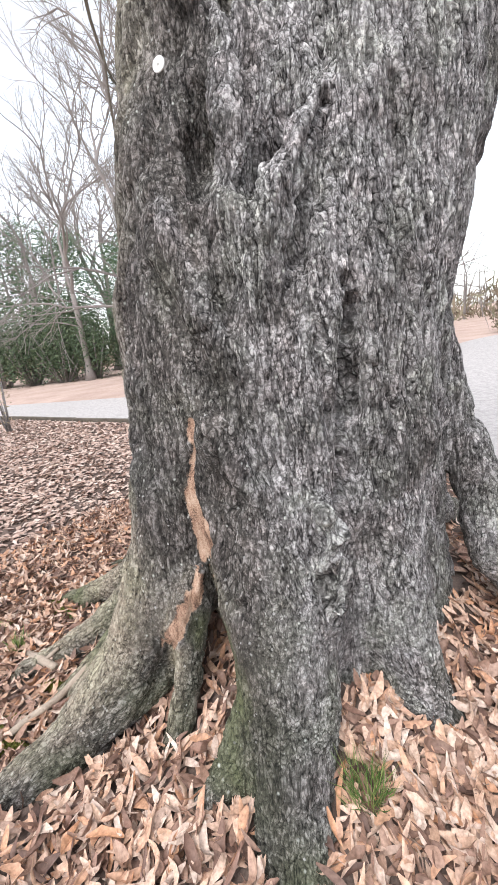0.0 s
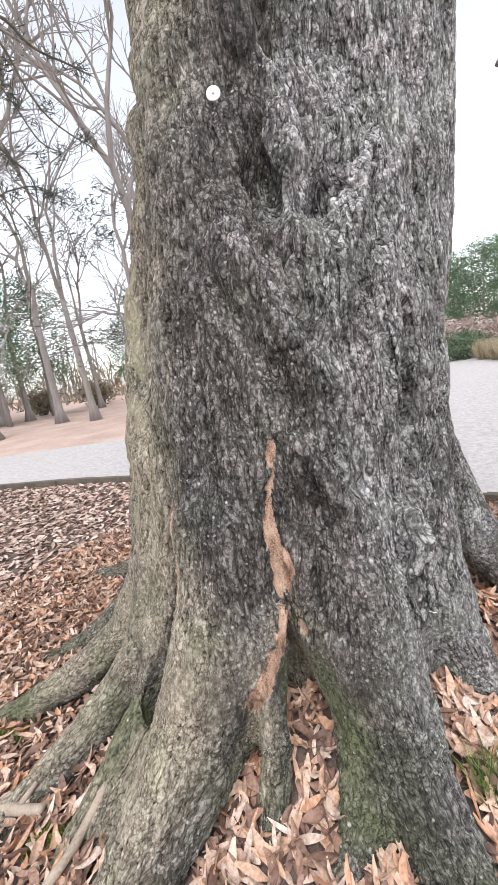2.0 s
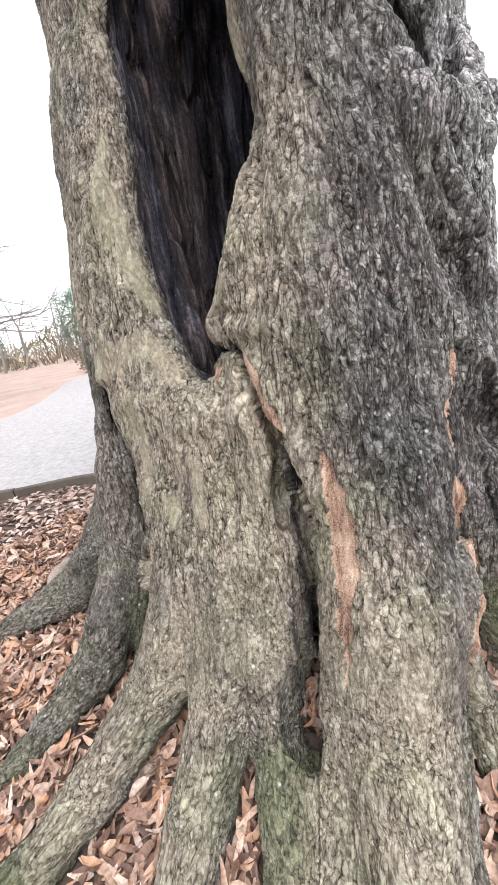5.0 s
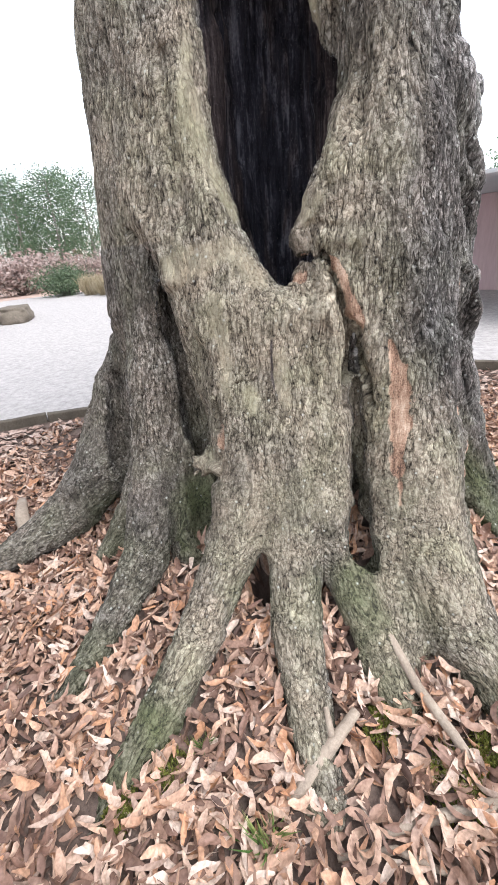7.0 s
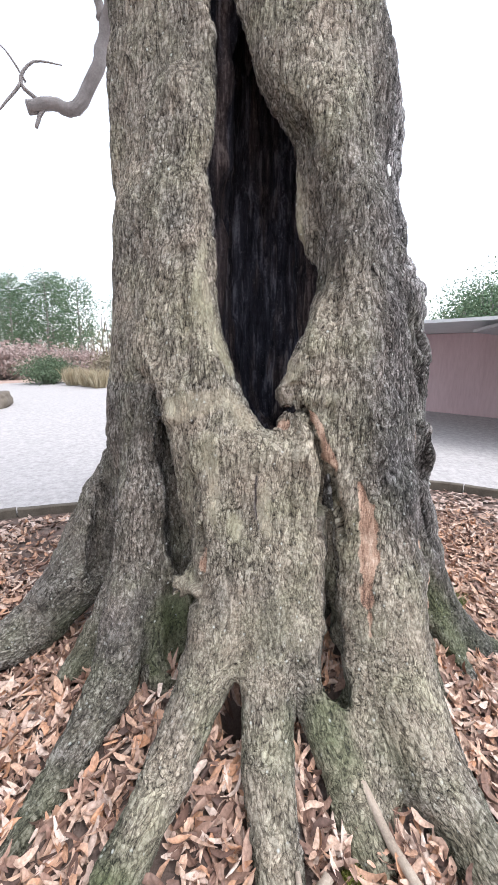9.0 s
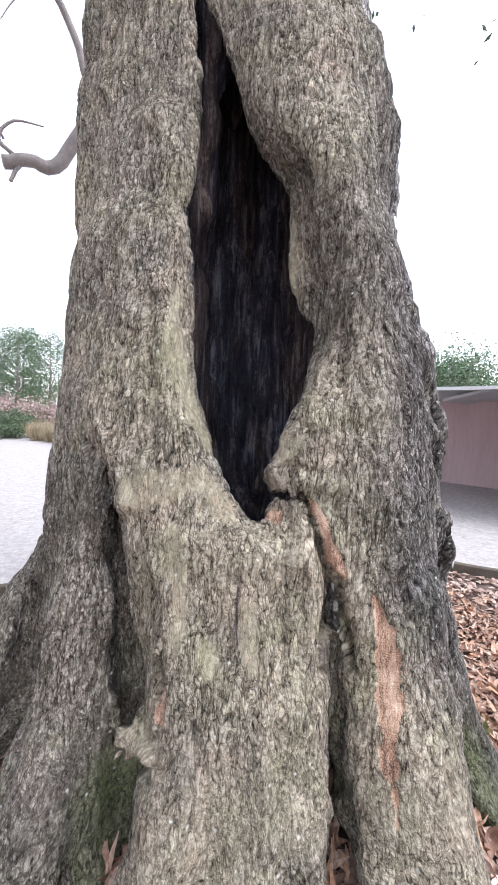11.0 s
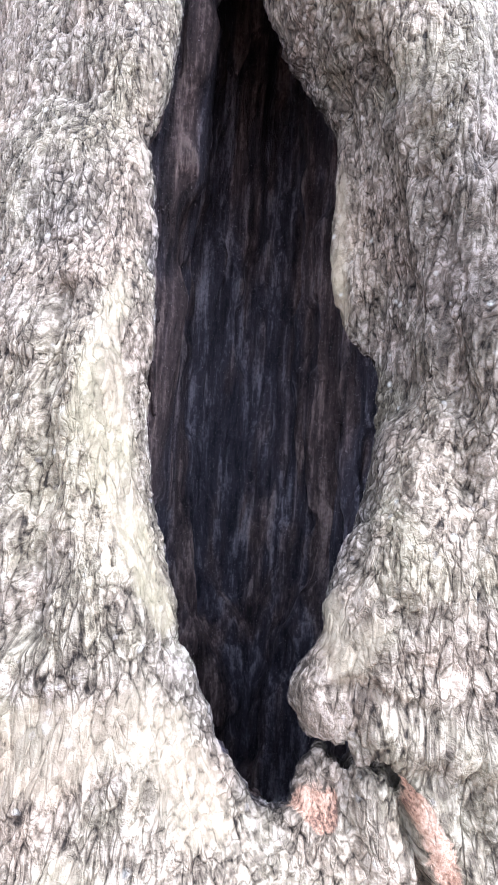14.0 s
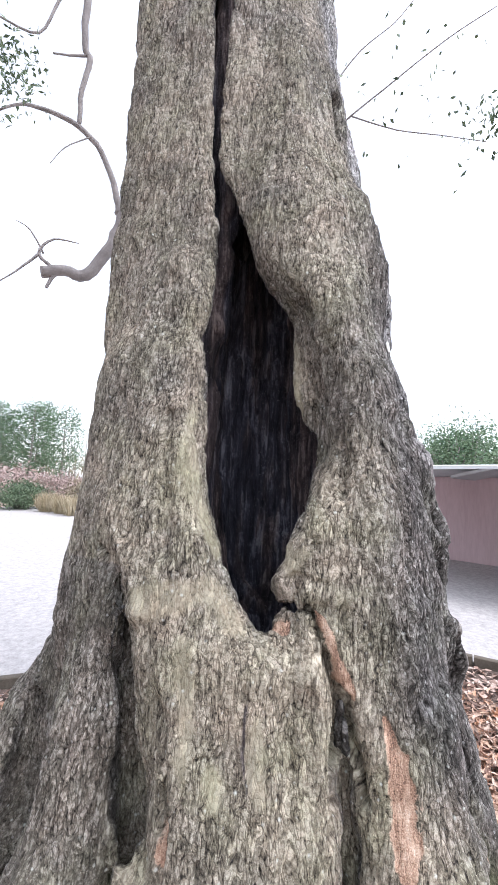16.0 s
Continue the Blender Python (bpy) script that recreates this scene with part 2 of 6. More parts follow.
    # bare orange sapwood in the scars
    flesh = ramp(nodes, [(0.38, (0.10, 0.06, 0.045)), (0.47, (0.34, 0.21, 0.145)), (0.56, (0.50, 0.35, 0.255)), (0.70, (0.66, 0.54, 0.44))])
    links.new(add(mid.outputs[0], 0.55, fine.outputs[0], 0.45), flesh.inputs[0])
    ragged = step(add(sep.outputs[0], 1.0, height, 0.9), 1.0, 1.5)
    c = mix(nodes, links, ragged, c, flesh.outputs[0])
    # rotten wood inside, in long fibres, painted dark and blue for shade and haze
    squeeze = nodes.new("ShaderNodeMapping")
    squeeze.inputs["Scale"].default_value = (1, 1, 0.085)
    links.new(co.outputs["Object"], squeeze.inputs[0])
    strand = node(nodes, "ShaderNodeTexNoise", Scale=46.0, Detail=5.0, Roughness=0.66)
    links.new(squeeze.outputs[0], strand.inputs[0])
    blot = node(nodes, "ShaderNodeTexNoise", Scale=13.0, Detail=6.0, Roughness=0.68)
    tall = nodes.new("ShaderNodeMapping")
    tall.inputs["Scale"].default_value = (1, 1, 0.22)
    links.new(co.outputs["Object"], tall.inputs[0])
    links.new(tall.outputs[0], blot.inputs[0])
    woody = add(add(strand.outputs[0], 0.48, blot.outputs[0], 0.48), 1.0, chips.outputs[0], 0.16)
    shade_tone = ramp(nodes, [(0.46, (0.008, 0.009, 0.015)), (0.58, (0.042, 0.041, 0.056)), (0.72, (0.26, 0.26, 0.30))])
    links.new(woody, shade_tone.inputs[0])
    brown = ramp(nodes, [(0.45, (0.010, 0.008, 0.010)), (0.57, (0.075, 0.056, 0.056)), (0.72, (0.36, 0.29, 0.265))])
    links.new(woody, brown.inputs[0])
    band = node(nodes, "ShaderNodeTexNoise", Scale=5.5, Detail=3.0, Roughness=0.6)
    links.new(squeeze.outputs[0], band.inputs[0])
    rot = mix(nodes, links, step(band.outputs[0], 0.42, 0.58), shade_tone.outputs[0], brown.outputs[0])
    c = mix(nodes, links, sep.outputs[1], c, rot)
    fleck = step(fine.outputs[0], 0.64, 0.72)
    some = nodes.new("ShaderNodeMath")
    some.operation = "MULTIPLY"
    links.new(fleck, some.inputs[0])
    links.new(sep.outputs[1], some.inputs[1])
    c = mix(nodes, links, some.outputs[0], c, (0.42, 0.40, 0.40))
    level = nodes.new("ShaderNodeMix")
    links.new(sep.outputs[1], level.inputs[0])
    links.new(height, level.inputs[2])
    links.new(woody, level.inputs[3])
    height = level.outputs[0]
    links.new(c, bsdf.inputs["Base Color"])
    bsdf.inputs["Roughness"].default_value = 0.82
    bsdf.inputs["Specular IOR Level"].default_value = 0.3
    # the relief is real: plates stand up to a centimetre proud of the cracks
    calm = nodes.new("ShaderNodeMath")
    calm.operation = "MULTIPLY_ADD"
    calm.inputs[1].default_value, calm.inputs[2].default_value = -0.0060, 0.0090
    worn = math_node("MAXIMUM", bare.outputs["Fac"], math_node("MULTIPLY", sep.outputs[0], 0.7))
    links.new(math_node("MAXIMUM", worn, math_node("MULTIPLY", wear_light.outputs["Alpha"], 0.22)), calm.inputs[0])
    reach = nodes.new("ShaderNodeMix")
    links.new(sep.outputs[1], reach.inputs[0])
    links.new(calm.outputs[0], reach.inputs[2])
    reach.inputs[3].default_value = 0.03
    shove = node(nodes, "ShaderNodeDisplacement", Midlevel=0.62)
    links.new(height, shove.inputs["Height"])
    links.new(reach.outputs[0], shove.inputs["Scale"])
    links.new(shove.outputs[0], nodes["Material Output"].inputs["Displacement"])
    m.displacement_method = "BOTH"
    return m


def leaf_material(name, colours, rough=0.55):
    m, nodes, links, bsdf = material(name)
    geo = nodes.new("ShaderNodeNewGeometry")
    info = nodes.new("ShaderNodeObjectInfo")
    add = nodes.new("ShaderNodeMath")
    add.operation = "ADD"
    links.new(geo.outputs["Random Per Island"], add.inputs[0])
    links.new(info.outputs["Random"], add.inputs[1])
    fr = nodes.new("ShaderNodeMath")
    fr.operation = "FRACT"
    links.new(add.outputs[0], fr.inputs[0])
    r = ramp(nodes, [(i / (len(colours) - 1), c) for i, c in enumerate(colours)])
    links.new(fr.outputs[0], r.inputs[0])
    co = nodes.new("ShaderNodeTexCoord")
    n = node(nodes, "ShaderNodeTexNoise", Scale=90.0, Detail=3.0)
    links.new(co.outputs["Object"], n.inputs[0])
    k = ramp(nodes, [(0.3, (0.62, 0.58, 0.56)), (0.7, (1.15, 1.15, 1.15))])
    links.new(n.outputs[0], k.inputs[0])
    links.new(mix(nodes, links, 1.0, r.outputs[0], k.outputs[0], "MULTIPLY"), bsdf.inputs["Base Color"])
    bsdf.inputs["Roughness"].default_value = rough
    bsdf.inputs["Specular IOR Level"].default_value = 0.35
    bp = node(nodes, "ShaderNodeBump", Strength=0.4, Distance=0.004)
    links.new(n.outputs[0], bp.inputs["Height"])
    links.new(bp.outputs[0], bsdf.inputs["Normal"])
    return m


BARK = bark_material()
# pale bark, with the haze of distance put into its colour
FAR_BARK = plain("far_bark", (0.17, 0.15, 0.14), (0.36, 0.33, 0.31), 2.0, 0.9, 0.6, 25, (3, 3, 0.6))
TWIG = plain("twig_bark", (0.15, 0.135, 0.13), (0.32, 0.295, 0.285), 6.0, 0.85, 0.3, 60)
SOIL = plain("leafy_soil", (0.045, 0.033, 0.028), (0.235, 0.175, 0.148), 7.0, 0.95, 1.0, 95)
STRAW = plain("pine_straw_ground", (0.34, 0.235, 0.19), (0.58, 0.45, 0.39), 0.7, 0.95, 0.4, 9)
GRAVEL = plain("pale_gravel", (0.27, 0.253, 0.246), (0.58, 0.553, 0.542), 14.0, 0.9, 0.9, 55)
TIMBER = plain("weathered_edging", (0.055, 0.045, 0.035), (0.17, 0.145, 0.115), 5.0, 0.85, 0.4, 90)
ROCK = plain("brown_rock", (0.085, 0.07, 0.055), (0.24, 0.205, 0.165), 2.5, 0.9, 0.8, 30)
WOOD = plain("dead_wood", (0.20, 0.155, 0.12), (0.50, 0.42, 0.34), 9.0, 0.85, 0.5, 120)
LEAF = leaf_material("fallen_leaf", [(0.10, 0.062, 0.05), (0.27, 0.16, 0.12), (0.50, 0.34, 0.255), (0.54, 0.29, 0.165), (0.64, 0.48, 0.385), (0.60, 0.395, 0.28), (0.70, 0.575, 0.49), (0.33, 0.205, 0.15), (0.17, 0.105, 0.082)])
PALE_LEAF = leaf_material("weathered_leaf", [(0.22, 0.135, 0.105), (0.46, 0.33, 0.27), (0.62, 0.48, 0.41), (0.70, 0.58, 0.51), (0.54, 0.40, 0.33), (0.36, 0.24, 0.19)])
MOSS = leaf_material("moss", [(0.10, 0.12, 0.02), (0.22, 0.24, 0.05), (0.34, 0.35, 0.10)], 0.9)
BLADE = leaf_material("grass_blade", [(0.06, 0.13, 0.03), (0.16, 0.26, 0.07), (0.30, 0.34, 0.12)])
# this green and the next lightened, with distance haze put into the colour
NEEDLE = leaf_material("needle", [(0.08, 0.15, 0.09), (0.14, 0.23, 0.13), (0.22, 0.31, 0.19)], 0.7)
EVERGREEN = leaf_material("evergreen_leaf", [(0.06, 0.10, 0.06), (0.11, 0.165, 0.09), (0.17, 0.225, 0.13)], 0.6)
REDTWIG = leaf_material("red_twig", [(0.33, 0.25, 0.23), (0.46, 0.36, 0.33), (0.50, 0.43, 0.40)], 0.8)
TAWNY = leaf_material("tawny_grass", [(0.33, 0.27, 0.16), (0.47, 0.40, 0.27), (0.55, 0.49, 0.36)], 0.8)
DARK_NEEDLE = leaf_material("hanging_needle", [(0.035, 0.045, 0.035), (0.06, 0.075, 0.055), (0.10, 0.11, 0.08)], 0.7)
TAN_BUSH = leaf_material("tan_bush", [(0.20, 0.16, 0.12), (0.30, 0.25, 0.18), (0.24, 0.24, 0.15)], 0.8)


# ---- mesh helpers ----
def mesh_object(name, verts, faces, mat, parent=None, label="", smooth=True):
    me = bpy.data.meshes.new(name)
    me.from_pydata([tuple(v) for v in verts] if not isinstance(verts, np.ndarray) else verts.tolist(), [], faces)
    me.materials.append(mat)
    if smooth:
        me.polygons.foreach_set("use_smooth", [True] * len(me.polygons))
    me.update()
    ob = new(name, me)
    if parent:
        ob.parent = parent
    if label:
        tagged(ob, label)
    return ob


def part(name, bm, mat, parent=None, label=""):
    me = bpy.data.meshes.new(name)
    bm.to_mesh(me)
    bm.free()
    me.materials.append(mat)
    ob = new(name, me)
    if parent:
        ob.parent = parent
    if label:
        tagged(ob, label)
    return ob


def thing(name, at, label, category, group="", kind=""):
    ob = new(name)
    ob.location = at
    ob.empty_display_size = 0.1
    return tagged(ob, label, category, group, kind)


class Soup:
    """Collects vertices and faces."""

    def __init__(self):
        self.v, self.f = [], []

    def tube(self, pts, sides=6, cap=True):
        """pts: (x, y, z, radius) along the way."""
        base = len(self.v)
        n = len(pts)
        for i, (x, y, z, r) in enumerate(pts):
            x, y, z, r = float(x), float(y), float(z), float(r)
            a, b = pts[max(i - 1, 0)], pts[min(i + 1, n - 1)]
            way = Vector((b[0] - a[0], b[1] - a[1], b[2] - a[2]))
            if way.length < 1e-6:
                way = Vector((0, 0, 1))
            way.normalize()
            if i == 0:
                side = way.cross(Vector((0.31, 0.95, 0.05)) if abs(way.z) > 0.8 else Vector((0, 0, 1)))
            side = (side - way * side.dot(way)).normalized()
            up = way.cross(side)
            for k in range(sides):
                w = 2 * math.pi * k / sides
                q = Vector((x, y, z)) + r * (math.cos(w) * side + math.sin(w) * up)
                self.v.append((q.x, q.y, q.z))
        for i in range(n - 1):
            for k in range(sides):
                p, q = base + i * sides + k, base + i * sides + (k + 1) % sides
                self.f.append((p, q, q + sides, p + sides))
        if cap:
            self.f.append(tuple(range(base, base + sides))[::-1])
            self.f.append(tuple(range(base + (n - 1) * sides, base + n * sides)))

    def make(self, name, mat, parent=None, label="", smooth=True):
        return mesh_object(name, self.v, self.f, mat, parent, label, smooth)


def blades(centres, lengths, widths, aims, rolls, bend=0.3):
    """Many thin leaves at once: two quads each, bent along the middle. Returns vertices and faces."""
    n = len(centres)
    aims = aims / np.linalg.norm(aims, axis=1, keepdims=True)
    ref = np.where(np.abs(aims[:, 2:3]) > 0.9, [[1.0, 0, 0]], [[0, 0, 1.0]])
    side = np.cross(aims, ref)
    side /= np.linalg.norm(side, axis=1, keepdims=True)
    up = np.cross(side, aims)
    c, s = np.cos(rolls)[:, None], np.sin(rolls)[:, None]
    side, up = side * c + up * s, up * c - side * s
    L, W = lengths[:, None], widths[:, None]
    v = np.stack([centres - aims * L * 0.5,
                  centres - side * W * 0.5 + up * L * bend * 0.2,
                  centres + side * W * 0.5 + up * L * bend * 0.2,
                  centres + aims * L * 0.5 - up * L * bend * 0.1], 1).reshape(-1, 3)
    i = np.arange(n)[:, None] * 4
    f = (i + np.array([[0, 2, 3, 1]])).tolist()
    return v, f
# ---- the hollow oak: one solid, from a leaning section, buttresses, furrows and the hollow ----
STEP = 0.02
LOW, HIGH = np.array([-1.62, 0.1, -0.3]), np.array([1.75, 4.1, 4.7])
COUNT = np.ceil((HIGH - LOW) / STEP).astype(int)
GX, GY, GZ = (LOW[i] + STEP * np.arange(COUNT[i]) for i in range(3))
ANGLES = np.array([-180, -150, -120, -95, -70, -45, -20, 10, 45, 80, 105, 115, 135, 155, 180])
RINGS = {}


def ring(z, *radii):
    RINGS[z] = [*radii, radii[0]]


ring(-0.3, 0.58, 0.6, 0.62, 0.66, 0.64, 0.62, 0.6, 0.66, 0.68, 0.74, 0.783, 0.8, 0.66, 0.58)
ring(0.2, 0.52, 0.56, 0.6, 0.66, 0.64, 0.6, 0.6, 0.66, 0.68, 0.74, 0.769, 0.78, 0.64, 0.56)
ring(0.5, 0.56, 0.62, 0.64, 0.66, 0.65, 0.57, 0.56, 0.63, 0.68, 0.75, 0.8, 0.82, 0.7, 0.6)
ring(0.75, 0.62, 0.69, 0.68, 0.68, 0.65, 0.57, 0.56, 0.63, 0.68, 0.75, 0.857, 0.9, 0.75, 0.72)
ring(1.1, 0.7, 0.76, 0.71, 0.67, 0.67, 0.6, 0.56, 0.63, 0.66, 0.74, 0.883, 0.94, 0.83, 0.8)
ring(1.28, 0.62, 0.765, 0.69, 0.655, 0.655, 0.62, 0.56, 0.63, 0.66, 0.74, 0.865, 0.915, 0.83, 0.77)
ring(1.5, 0.6, 0.74, 0.665, 0.63, 0.63, 0.63, 0.58, 0.63, 0.66, 0.74, 0.847, 0.89, 0.82, 0.74)
ring(1.75, 0.58, 0.69, 0.615, 0.6, 0.575, 0.67, 0.645, 0.64, 0.66, 0.74, 0.826, 0.86, 0.77, 0.68)
ring(2, 0.56, 0.64, 0.52, 0.51, 0.57, 0.68, 0.73, 0.66, 0.66, 0.74, 0.819, 0.85, 0.71, 0.59)
ring(2.3, 0.5, 0.56, 0.46, 0.42, 0.5, 0.7, 0.75, 0.66, 0.66, 0.74, 0.85, 0.76, 0.62, 0.49)
ring(2.65, 0.45, 0.47, 0.47, 0.45, 0.55, 0.73, 0.71, 0.66, 0.66, 0.74, 0.85, 0.71, 0.52, 0.42)
ring(3.2, 0.36, 0.33, 0.31, 0.27, 0.39, 0.61, 0.68, 0.64, 0.66, 0.74, 0.83, 0.67, 0.44, 0.33)
ring(4.1, 0.22, 0.17, 0.14, 0.15, 0.11, 0.34, 0.6, 0.6, 0.66, 0.74, 0.81, 0.62, 0.38, 0.24)
ring(5, 0.1, 0.03, 0.02, 0.03, 0.1, 0.27, 0.5, 0.54, 0.62, 0.7, 0.73, 0.72, 0.5, 0.26)


def smooth_min(a, b, k):
    h = np.clip(0.5 + 0.5 * (b - a) / k, 0, 1)
    return b * (1 - h) + a * h - k * h * (1 - h)


def section_field():
    X, Y = np.meshgrid(GX, GY, indexing="ij")
    angle = np.degrees(np.arctan2(Y - TREE[1], X - TREE[0]))
    rho = np.hypot(X - TREE[0], Y - TREE[1])
    fine = np.linspace(-180, 180, 181)
    zs = sorted(RINGS)
    table = []
    for z in zs:
        r = np.interp(fine, ANGLES, RINGS[z])
        for _ in range(5):
            r = (np.roll(r[:-1], 1) + 2 * r[:-1] + np.roll(r[:-1], -1)) / 4
            r = np.append(r, r[0])
        table.append(r)
    table = np.array(table)
    out = np.empty((len(GX), len(GY), len(GZ)), np.float32)
    for k, z in enumerate(GZ):
        i = min(max(np.searchsorted(zs, z) - 1, 0), len(zs) - 2)
        w = np.clip((z - zs[i]) / (zs[i + 1] - zs[i]), 0, 1)
        w = w * w * (3 - 2 * w) * 0.5 + w * 0.5
        row = table[i] * (1 - w) + table[i + 1] * w
        out[:, :, k] = (rho - np.interp(angle, fine, row)) * 0.92
    return out


def chain_window(pts, pad):
    pts = np.array(pts, float)
    r = pts[:, 3].max() + pad
    lo = np.maximum(((pts[:, :3].min(0) - r - LOW) / STEP).astype(int), 0)
    hi = np.minimum(((pts[:, :3].max(0) + r - LOW) / STEP).astype(int) + 2, COUNT)
    return tuple(slice(a, b) for a, b in zip(lo, hi))


def chain_distance(P, pts):
    """Distance to a chain of tapering segments; P: arrays x, y, z."""
    best = None
    for a, b in zip(pts[:-1], pts[1:]):
        a, b = np.array(a, float), np.array(b, float)
        ba = b[:3] - a[:3]
        h = sum((P[i] - a[i]) * ba[i] for i in range(3)) / (ba @ ba)
        h = np.clip(h, 0, 1)
        d = np.sqrt(sum((P[i] - a[i] - h * ba[i]) ** 2 for i in range(3))) - (a[3] + (b[3] - a[3]) * h)
        best = d if best is None else smooth_min(best, d, 0.03)
    return best


def grow(solid, pts, k=0.06, sign=1):
    """Adds a chain to the solid, or carves it out with sign -1."""
    w = chain_window(pts, 0.2)
    P = np.meshgrid(GX[w[0]], GY[w[1]], GZ[w[2]], indexing="ij", sparse=True)
    d = chain_distance(P, pts)
    old = solid[w]
    solid[w] = smooth_min(old, d, k) if sign > 0 else -smooth_min(-old, d, k)


def on_face(*spots):
    """A chain on the south face: x, z, radius and depth of its middle under the skin."""
    out = []
    for x, z, r, deep in spots:
        y = TREE[1] - 0.55
        for _ in range(4):
            w = math.degrees(math.atan2(y - TREE[1], x - TREE[0]))
            zs = sorted(RINGS)
            reach = np.interp(z, zs, [np.interp(w, ANGLES, RINGS[k]) for k in zs]) - deep
            y = TREE[1] - math.sqrt(max(reach ** 2 - (x - TREE[0]) ** 2, 0.01))
        out.append((x, y, z, r))
    return out


ROOTS = [
    # north root
    [(0.0, 2.46, 1.05, 0.18), (-0.08, 2.66, 0.68, 0.19), (-0.18, 2.83, 0.36, 0.165), (-0.34, 3.00, 0.13, 0.125), (-0.55, 3.2, 0.02, 0.08), (-0.85, 3.42, -0.05, 0.045)],
    # north-west leg and its lobes
    [(-0.24, 2.32, 1.30, 0.12), (-0.32, 2.38, 0.85, 0.135), (-0.44, 2.42, 0.45, 0.11), (-0.68, 2.43, 0.15, 0.085), (-1.00, 2.52, -0.04, 0.06), (-1.3, 2.62, -0.12, 0.04)],
    [(-0.24, 2.44, 0.60, 0.12), (-0.40, 2.60, 0.18, 0.09), (-0.54, 2.72, 0.02, 0.055)],
    [(-0.30, 2.26, 0.75, 0.10), (-0.40, 2.26, 0.35, 0.11), (-0.52, 2.28, 0.05, 0.10)],
    # west column, parting into three
    [(-0.36, 2.02, 1.20, 0.13), (-0.43, 2.00, 0.85, 0.14), (-0.52, 1.98, 0.50, 0.14), (-0.70, 2.03, 0.26, 0.095), (-0.94, 2.10, 0.09, 0.08), (-1.20, 2.18, -0.03, 0.065), (-1.5, 2.28, -0.12, 0.04)],
    [(-0.42, 1.85, 1.10, 0.12), (-0.46, 1.84, 0.80, 0.13), (-0.53, 1.82, 0.48, 0.14), (-0.66, 1.80, 0.28, 0.10), (-0.86, 1.77, 0.10, 0.085), (-1.06, 1.72, 0.0, 0.072), (-1.30, 1.65, -0.08, 0.058), (-1.45, 1.6, -0.16, 0.04)],
    [(-0.40, 1.71, 1.06, 0.10), (-0.44, 1.70, 0.70, 0.11), (-0.52, 1.67, 0.42, 0.11), (-0.64, 1.61, 0.22, 0.095), (-0.86, 1.50, 0.03, 0.075), (-1.16, 1.35, -0.14, 0.05)],
    # south-west leg
    [(-0.26, 1.46, 1.25, 0.16), (-0.31, 1.42, 0.90, 0.19), (-0.38, 1.38, 0.58, 0.185), (-0.54, 1.32, 0.28, 0.155), (-0.80, 1.20, 0.04, 0.115), (-1.06, 1.04, -0.07, 0.085), (-1.4, 0.82, -0.16, 0.05)],
    [(-0.46, 1.44, 0.42, 0.13), (-0.66, 1.42, 0.14, 0.09), (-0.94, 1.38, -0.06, 0.055)],
    # thin leg under the wound
    [(-0.31, 1.23, 0.48, 0.055), (-0.37, 1.17, 0.26, 0.052), (-0.43, 1.10, 0.04, 0.052), (-0.5, 1.02, -0.08, 0.04)],
    # south root
    [(-0.02, 1.30, 0.80, 0.20), (-0.01, 1.19, 0.48, 0.19), (-0.02, 1.06, 0.20, 0.155), (-0.05, 0.84, 0.0, 0.115), (-0.05, 0.55, -0.12, 0.08)],
    [(-0.14, 1.05, 0.16, 0.10), (-0.26, 0.96, 0.04, 0.065), (-0.42, 0.90, -0.05, 0.045)],
    # south-east root
    [(0.34, 1.34, 0.75, 0.17), (0.38, 1.22, 0.42, 0.13), (0.43, 1.12, 0.18, 0.085), (0.52, 1.00, 0.02, 0.055), (0.7, 0.84, -0.1, 0.03)],
    # east buttress
    [(0.64, 1.62, 1.50, 0.07), (0.73, 1.60, 1.22, 0.055), (0.79, 1.56, 0.90, 0.07), (0.88, 1.45, 0.45, 0.11), (1.10, 1.40, 0.16, 0.12), (1.55, 1.28, -0.06, 0.06)],
    [(0.75, 2.2, 0.6, 0.16), (1.1, 2.5, 0.12, 0.1), (1.5, 2.8, -0.1, 0.05)],
]
